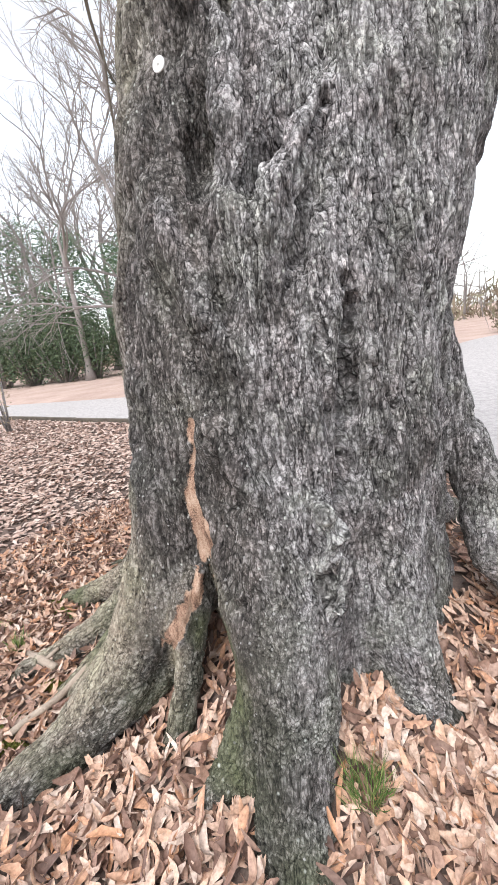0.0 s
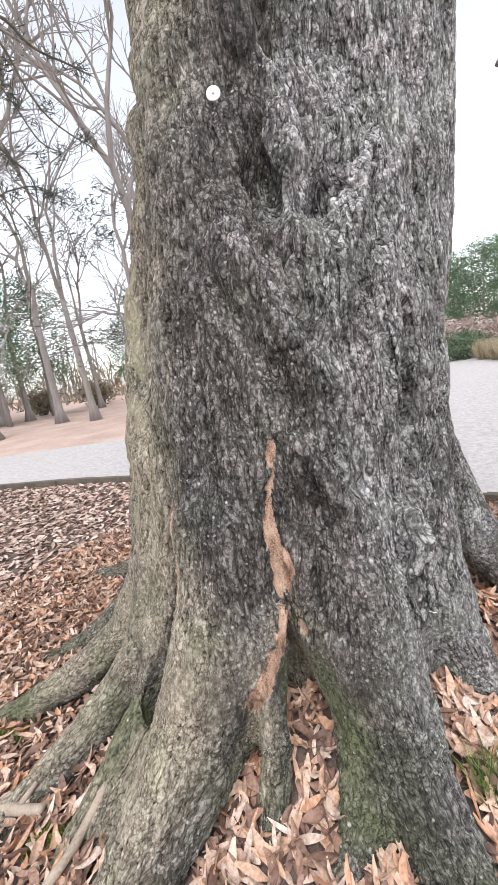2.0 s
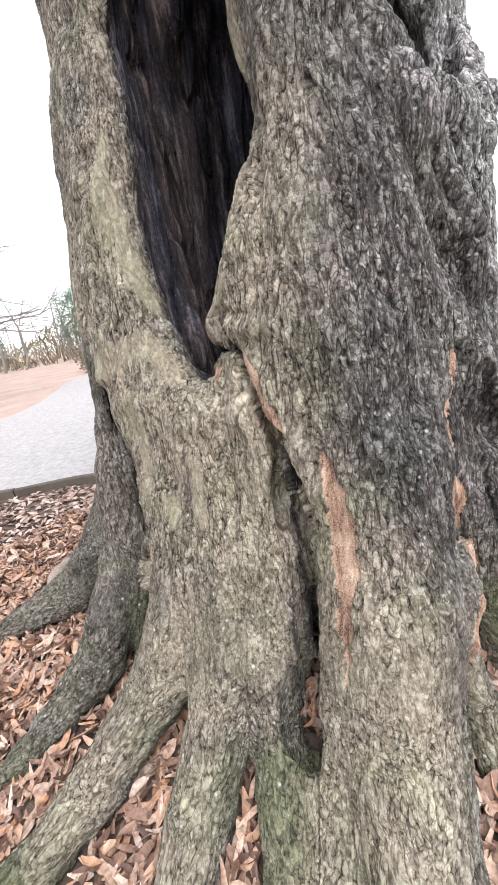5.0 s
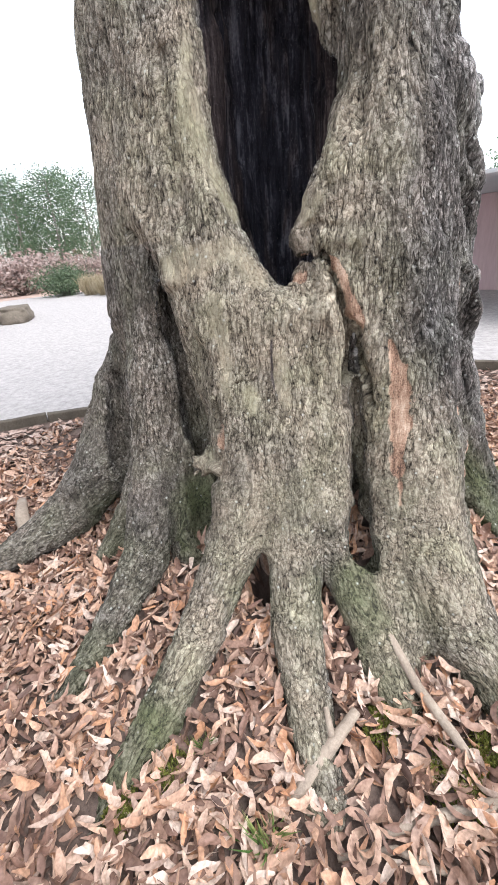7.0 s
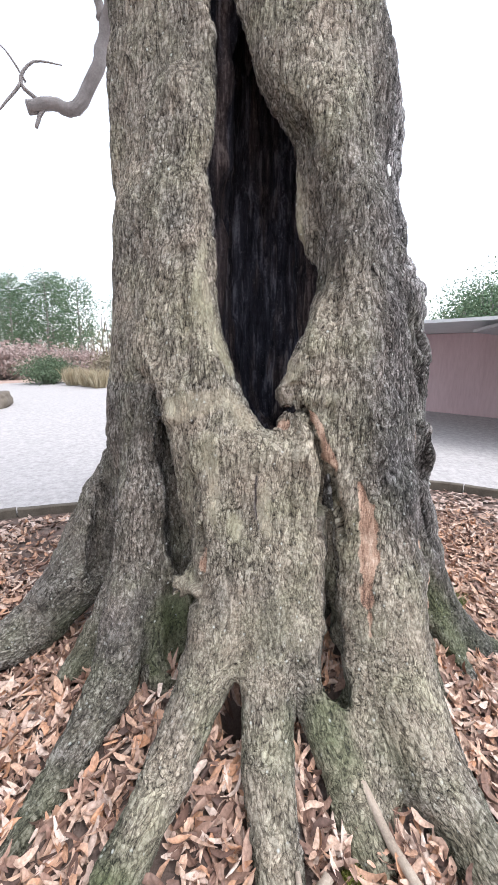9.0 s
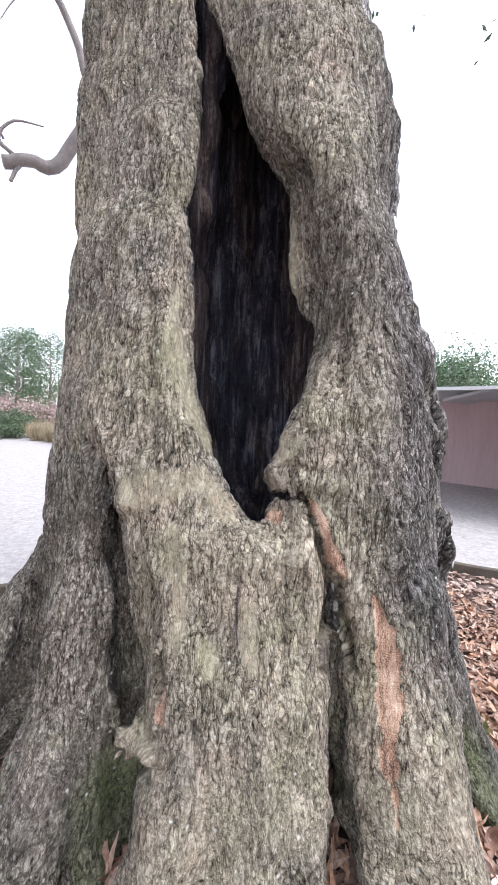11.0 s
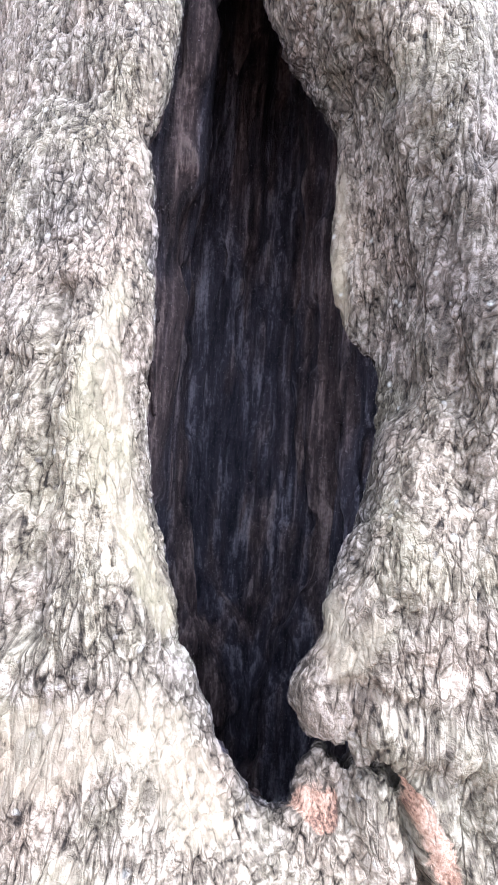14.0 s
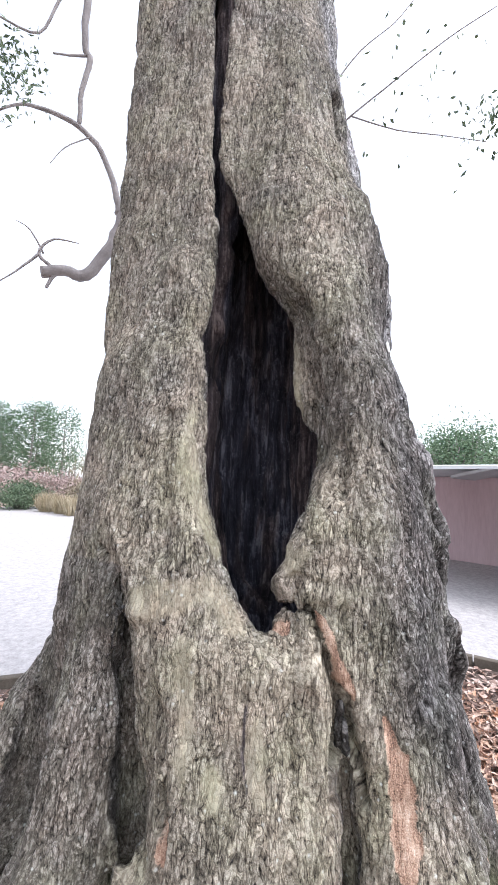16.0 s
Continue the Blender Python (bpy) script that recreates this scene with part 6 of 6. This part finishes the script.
def shed():
    """A long low shed; x runs along its wall, y goes in."""
    root = thing("shed", (6.9, -4.55, 0.0), "low brown boarded shed with a grey roof", "shed")
    root.rotation_euler.z = math.atan2(1.24, 1.0)
    length, high = 6.2, 1.9
    box("wall", (length, 0.10, high + 0.10), (length / 2, 0.07, high / 2 + 0.05), PAINT, root)
    box("end_wall", (0.1, 3.4, high), (0.05, 1.82, high / 2), PAINT, root)
    n = 20
    for i in range(n):
        w = length / n
        box("board", (w - 0.008, 0.026, high - 0.02), ((i + 0.5) * w, 0.006 + 0.003 * (i % 3), high / 2), PAINT, root, bevel=0.004)
    box("fascia", (length + 0.4, 0.03, 0.05), (length / 2, -0.12, high + 0.06), ROOFING, root)
    v = [(-0.3, -0.15, high + 0.09), (length + 0.3, -0.15, high + 0.09), (length + 0.3, 1.8, high + 0.24), (-0.3, 1.8, high + 0.24),
         (length + 0.3, 3.9, high + 0.09), (-0.3, 3.9, high + 0.09)]
    v += [(a, b, c + 0.05) for a, b, c in v]
    f = [(0, 3, 2, 1), (3, 5, 4, 2), (6, 7, 8, 9), (9, 8, 10, 11), (0, 1, 7, 6), (4, 5, 11, 10), (1, 2, 8, 7), (2, 4, 10, 8), (3, 0, 6, 9), (5, 3, 9, 11)]
    mesh_object("roof", v, f, ROOFING, root, smooth=False)
    sign = box("sign", (0.66, 0.02, 0.78), (4.42, -0.035, 1.42), DARK, root, "dark sign with lines too blurred to read")
    for i, w in enumerate((0.5, 0.42, 0.34, 0.4, 0.24)):
        box("bar", (w, 0.008, 0.05), (4.42, -0.05, 1.70 - 0.13 * i), PALE, sign, bevel=0.002)
    box("post", (0.09, 0.09, high), (2.45, -0.04, high / 2), DARK, root)
    # small gable over the end of the roof
    for name, x0, x1, z0, z1 in (("gable_roof", 2.5, 1.2, 0.02, 0.32), ("gable_roof", -0.1, 1.2, 0.02, 0.32)):
        v = [(x0, -0.34, high + z0), (x1, -0.34, high + z1), (x1, 1.7, high + z1), (x0, 1.7, high + z0)]
        v += [(a, b, c + 0.06) for a, b, c in v]
        mesh_object(name, v, [(0, 1, 2, 3), (4, 7, 6, 5), (0, 4, 5, 1), (1, 5, 6, 2), (2, 6, 7, 3), (3, 7, 4, 0)], ROOFING, root, smooth=False)


shed()


# ---- limbs of the oak that come into view ----
def limb(name, lines, mat=TWIG, label="", thick=0.8):
    s = Soup()
    for pts in lines:
        n = len(pts)
        fine = []
        for i in range(n - 1):
            a, b = pts[i], pts[i + 1]
            p0, p3 = pts[max(i - 1, 0)], pts[min(i + 2, n - 1)]
            for u in (0, 0.25, 0.5, 0.75):
                q = [0.5 * (2 * a[k] + (b[k] - p0[k]) * u + (2 * p0[k] - 5 * a[k] + 4 * b[k] - p3[k]) * u * u + (3 * a[k] - p0[k] - 3 * b[k] + p3[k]) * u ** 3) for k in range(4)]
                wob = 0.15 * q[3]
                fine.append((q[0] + wob * math.sin(9 * i + 5 * u), q[1] + wob * math.cos(7 * i + 8 * u), q[2], max(q[3] * thick, 0.003)))
        fine.append((*pts[-1][:3], pts[-1][3] * thick))
        s.tube(fine, 8)
    ob = s.make(name, mat, oak, label)
    ob.matrix_parent_inverse = Matrix.Translation((-TREE[0], -TREE[1], 0))
    return ob


limb("limb", [
    [(0.55, 2.3, 4.4, 0.13), (1.4, 2.9, 4.75, 0.11), (2.3, 3.6, 4.72, 0.09), (2.42, 3.77, 4.49, 0.085), (2.38, 3.84, 4.2, 0.08), (2.27, 4.05, 3.83, 0.078), (2.15, 4.22, 3.81, 0.07), (2.04, 4.40, 3.74, 0.075)],
    [(2.12, 4.26, 3.78, 0.025), (2.02, 4.43, 3.93, 0.022), (2.09, 4.33, 4.13, 0.014), (2.22, 4.12, 4.16, 0.006)],
    [(2.02, 4.43, 3.93, 0.02), (1.91, 4.57, 3.69, 0.012), (1.83, 4.68, 3.54, 0.008)],
    [(2.12, 4.27, 3.80, 0.03), (2.08, 4.32, 3.66, 0.024), (2.06, 4.34, 3.58, 0.02)],
    [(2.05, 4.4, 3.95, 0.012), (1.95, 4.5, 4.15, 0.008), (1.86, 4.6, 4.2, 0.004)],
])
limb("limb", [
    [(2.41, 3.78, 4.62, 0.06), (2.39, 3.83, 4.88, 0.045), (2.3, 3.99, 5.3, 0.04), (2.17, 4.21, 5.51, 0.035), (2.01, 4.44, 5.54, 0.028), (1.85, 4.65, 5.49, 0.02), (1.73, 4.8, 5.31, 0.012)],
    [(2.17, 4.21, 5.51, 0.03), (2.17, 4.21, 5.96, 0.035), (2.2, 4.16, 6.34, 0.04), (2.16, 4.22, 6.52, 0.045), (2.16, 4.23, 7.09, 0.05), (2.15, 4.24, 7.68, 0.05)],
    [(1.67, 4.86, 6.31, 0.012), (1.9, 4.59, 6.38, 0.016), (2.0, 4.46, 6.9, 0.02), (2.1, 4.3, 7.4, 0.025)],
    [(2.18, 4.2, 6.4, 0.02), (2.08, 4.34, 6.3, 0.014), (1.98, 4.46, 6.22, 0.012)],
    [(2.22, 4.1, 5.42, 0.01), (2.1, 4.3, 5.2, 0.007), (2.02, 4.4, 4.95, 0.004)],
])
limb("limb", [
    [(0.55, 2.1, 4.3, 0.14), (1.3, 2.05, 4.1, 0.10), (1.75, 1.99, 3.66, 0.075), (1.81, 1.89, 3.37, 0.07), (1.86, 1.8, 3.24, 0.068), (1.89, 1.75, 3.12, 0.062), (1.94, 1.64, 3.04, 0.055), (1.99, 1.52, 2.98, 0.05), (2.05, 1.42, 3.0, 0.045)],
    [(1.88, 1.76, 3.10, 0.04), (1.85, 1.81, 2.86, 0.03), (1.79, 1.92, 2.80, 0.024), (1.87, 1.79, 2.72, 0.02), (1.93, 1.65, 2.68, 0.016), (2.0, 1.5, 2.7, 0.012)],
    [(1.92, 1.68, 2.68, 0.016), (1.90, 1.73, 2.54, 0.013), (1.85, 1.83, 2.43, 0.010), (1.80, 1.92, 2.34, 0.006)],
])
limb("limb", [
    [(0.5, 2.0, 4.5, 0.10), (1.4, 1.8, 5.2, 0.06), (2.2, 1.5, 5.5, 0.03), (2.46, 1.34, 5.61, 0.016), (2.45, 1.21, 5.72, 0.012), (2.38, 0.81, 6.0, 0.009), (2.22, 0.28, 6.3, 0.007), (2.04, -0.14, 6.42, 0.005)],
    [(2.45, 1.21, 5.72, 0.010), (2.36, 0.75, 5.44, 0.008), (2.24, 0.34, 5.24, 0.006), (2.09, -0.03, 5.01, 0.004)],
    [(2.2, 1.5, 5.5, 0.02), (2.47, 1.41, 6.1, 0.012), (2.43, 1.11, 6.5, 0.008), (2.36, 0.76, 6.73, 0.006), (2.3, 0.53, 6.98, 0.004)],
])
limb("hanging_twig", [
    [(0.3, 2.4, 6.6, 0.05), (-0.4, 4.2, 6.7, 0.035), (-1.01, 6.04, 6.02, 0.016), (-0.55, 6.06, 5.62, 0.013), (-0.31, 6.06, 5.37, 0.011), (0.04, 6.03, 5.22, 0.008), (0.28, 6.0, 5.1, 0.005)],
    [(-1.01, 6.04, 6.0, 0.014), (-0.98, 6.05, 5.72, 0.013), (-0.66, 6.06, 5.39, 0.011), (-0.47, 6.06, 4.9, 0.009), (-0.23, 6.05, 4.56, 0.007), (0.28, 6.0, 4.21, 0.004)],
    [(-0.9, 6.05, 5.65, 0.010), (-0.83, 6.06, 5.43, 0.009), (-0.8, 6.06, 5.05, 0.008), (-0.64, 6.06, 4.72, 0.007), (-0.46, 6.06, 4.37, 0.006), (-0.23, 6.05, 4.25, 0.003)],
], TIMBER, thick=1.3)
limb("hanging_twig", [
    [(-0.4, 4.2, 6.7, 0.03), (-1.3, 5.6, 5.7, 0.02), (-1.32, 6.01, 4.76, 0.012), (-1.06, 6.04, 4.42, 0.010), (-0.82, 6.06, 4.17, 0.009), (-0.63, 6.06, 3.87, 0.007), (-0.74, 6.06, 3.09, 0.003)],
    [(-1.3, 5.9, 5.0, 0.010), (-1.35, 6.01, 3.66, 0.009), (-0.96, 6.05, 3.8, 0.007), (-0.63, 6.06, 3.87, 0.006), (-0.33, 6.06, 3.74, 0.003)],
    [(-1.06, 6.04, 4.42, 0.008), (-1.03, 6.04, 4.04, 0.007), (-0.98, 6.05, 3.61, 0.006), (-0.9, 6.05, 2.97, 0.004), (-1.06, 6.04, 2.22, 0.003)],
], TIMBER, thick=1.3)
# the trunk goes on above the hollow
limb("upper_trunk", [[(0.38, 2.10, 4.4, 0.40), (0.40, 2.10, 5.0, 0.38), (0.45, 2.1, 6.0, 0.40), (0.5, 2.2, 7.5, 0.30), (0.6, 2.3, 9.5, 0.16)],
                     [(0.45, 2.1, 5.6, 0.25), (-0.3, 2.6, 7.2, 0.14), (-0.9, 3.0, 8.8, 0.06)], [(0.5, 2.15, 6.2, 0.22), (1.5, 1.6, 7.8, 0.12), (2.2, 1.0, 9.2, 0.05)]], FAR_BARK, thick=1.0)


def oak_leaves():
    """The last leaves still hanging on the twigs."""
    rng = np.random.default_rng(77)
    spots = np.array([(2.2, 0.3, 6.25), (2.1, 0.1, 5.1), (2.3, 0.6, 5.9), (2.35, 0.7, 6.7), (2.3, 0.9, 5.3), (2.4, 1.1, 5.9), (2.0, 0.0, 5.6)])
    v1, f1 = crown_of(spots, 0.22, 70, rng, 0.07, 0.03, 1.5)
    dense = np.array([(1.72, 4.8, 6.0), (1.80, 4.7, 5.75), (1.70, 4.84, 5.45), (2.0, -0.1, 5.15)])
    v2, f2 = crown_of(dense, 0.15, 480, rng, 0.07, 0.03, 1.5)
    v = np.concatenate([v1, v2])
    f = f1 + [tuple(i + len(v1) for i in q) for q in f2]
    ob = mesh_object("leaves", v, f, EVERGREEN, oak)
    ob.matrix_parent_inverse = Matrix.Translation((-TREE[0], -TREE[1], 0))

    lines = [[(-1.01, 6.04, 6.02), (-0.31, 6.06, 5.37), (0.28, 6.0, 5.1)], [(-0.98, 6.05, 5.72), (-0.47, 6.06, 4.9), (0.28, 6.0, 4.21)],
             [(-0.83, 6.06, 5.43), (-0.64, 6.06, 4.72), (-0.23, 6.05, 4.25)], [(-1.32, 6.01, 4.76), (-0.82, 6.06, 4.17), (-0.74, 6.06, 3.09)],
             [(-1.35, 6.01, 3.66), (-0.63, 6.06, 3.87), (-0.33, 6.06, 3.74)], [(-1.06, 6.04, 4.42), (-0.98, 6.05, 3.61), (-1.06, 6.04, 2.22)]]
    along = []
    for pts in lines:
        for a, b in zip(pts[:-1], pts[1:]):
            along += [tuple(np.array(a) + (np.array(b) - np.array(a)) * u) for u in rng.uniform(0, 1, 7)]
    v3, f3 = crown_of(np.array(along), 0.05, 1500, rng, 0.13, 0.012, 1.0)
    ob = mesh_object("needles", v3, f3, DARK_NEEDLE, oak)
    ob.matrix_parent_inverse = Matrix.Translation((-TREE[0], -TREE[1], 0))


oak_leaves()


# ---- small things on and round the oak ----
def tag_disc(at, toward, r, label):
    bm = bmesh.new()
    bmesh.ops.create_cone(bm, cap_ends=True, segments=28, radius1=r, radius2=r, depth=0.004)
    bmesh.ops.bevel(bm, geom=[e for e in bm.edges if len(e.link_faces) == 2], offset=0.001, segments=1, affect="EDGES")
    root = part("tree_tag", bm, PALE)
    root.matrix_world = Matrix.Translation(at) @ Vector(toward).to_track_quat("Z", "Y").to_matrix().to_4x4()
    tagged(root, label, "tag")
    bm = bmesh.new()
    bmesh.ops.create_uvsphere(bm, u_segments=10, v_segments=6, radius=0.004)
    bmesh.ops.translate(bm, vec=(0, 0, 0.002), verts=bm.verts)
    part("nail", bm, PALE, root)


tag_disc((-0.159, 1.396, 2.170), (-0.45, -0.88, 0.08), 0.021, "small round white tag nailed to the bark")


def stick(pts, label, stubs=()):
    s = Soup()
    fine = []
    for a, b in zip(pts[:-1], pts[1:]):
        for u in (0, 0.33, 0.66):
            x, y = a[0] + (b[0] - a[0]) * u, a[1] + (b[1] - a[1]) * u
            r = a[3] + (b[3] - a[3]) * u
            fine.append((x, y, a[2] + (b[2] - a[2]) * u + 0.3 * r * math.sin(17 * x + 11 * y), r))
    fine.append(pts[-1])
    s.tube(fine, 8)
    for line in stubs:
        s.tube(line, 6)
    return tagged(s.make("stick", WOOD), label, "stick", "fallen sticks")


def g(x, y, up, r):
    return (x, y, float(ground_z(x, y)) + up, r)


stick([g(-1.34, 1.74, 0.03, 0.020), g(-1.22, 1.66, 0.05, 0.022), g(-1.10, 1.57, 0.06, 0.016)], "short pale dead stick lying across a root", [[g(-1.18, 1.64, 0.06, 0.012), g(-1.12, 1.66, 0.09, 0.008)]])
stick([g(-0.86, 1.475, 0.10, 0.014), g(-1.00, 1.38, 0.06, 0.016), g(-1.17, 1.26, 0.03, 0.015)], "pale straight dead stick leaning on the root")
stick([g(-1.36, 1.52, 0.02, 0.010), g(-1.30, 1.36, 0.03, 0.016), g(-1.24, 1.18, 0.04, 0.020), g(-1.2, 1.0, 0.04, 0.018)], "bare pale branch lying on moss")
stick([g(-0.5, 3.20, 0.02, 0.035), g(-0.32, 3.38, 0.10, 0.038), g(-0.12, 3.56, 0.06, 0.03)], "arched grey dead root among the leaves")
stick([g(-1.42, 1.62, 0.02, 0.008), g(-1.38, 1.48, 0.02, 0.010), g(-1.42, 1.3, 0.02, 0.006)], "thin dry twig among fallen leaves")


def moss_pad(at, r, seed):
    rng = np.random.default_rng(seed)
    n = 700
    w, d = rng.uniform(0, 6.283, n), r * np.sqrt(rng.uniform(0, 1, n)) * rng.uniform(0.7, 1.0, n)
    x, y = at[0] + d * np.cos(w) * 1.3, at[1] + d * np.sin(w)
    c = np.stack([x, y, ground_z(x, y) + 0.03 * (1 - (d / r) ** 2) + 0.006], 1)
    aims = np.stack([rng.normal(0, 0.5, n), rng.normal(0, 0.5, n), np.ones(n)], 1)
    v, f = blades(c, rng.uniform(0.012, 0.025, n), np.full(n, 0.006), aims, rng.uniform(0, 3, n), 0.4)
    tagged(mesh_object("moss_patch", v, f, MOSS), "bright yellow-green moss growing at a root", "moss", "moss patches")


for i, (x, y, r) in enumerate([(-1.30, 2.10, 0.07), (-1.42, 2.20, 0.06), (-1.08, 2.56, 0.04), (-1.22, 1.30, 0.10), (-1.12, 1.20, 0.06), (-1.3, 1.12, 0.07), (-1.10, 1.50, 0.06), (-1.04, 1.70, 0.04), (-1.16, 2.2, 0.05)]):
    moss_pad((x, y), r, 90 + i)
tuft = grass_clump((-1.42, 1.80), 0.13, 0.08, 71, "small green grass tuft among fallen leaves", BLADE, 60, "grass_tuft", 0.006, 0.9)
tagged(tuft, group="grass tufts")
grass_clump((0.17, 0.86), 0.17, 0.12, 72, "fine feathery green tuft beside the root", BLADE, 220, "green_tuft", 0.003, 0.8)
for x, y, s in ((-1.24, 2.02, 0.6), (-1.62, 2.0, 0.7), (-0.42, 3.0, 0.6), (-1.5, 1.35, 0.5)):
    c = place(tuft, (x, y), 70 * s * 9, s)
    c.location.z = float(ground_z(x, y))

sap = bush((-5.5, 8.7), (0.5, 0.5, 1.6), 55, "thin brown-leaved sapling beside the edging", TAWNY, 160, 0.07, "sapling", 5)
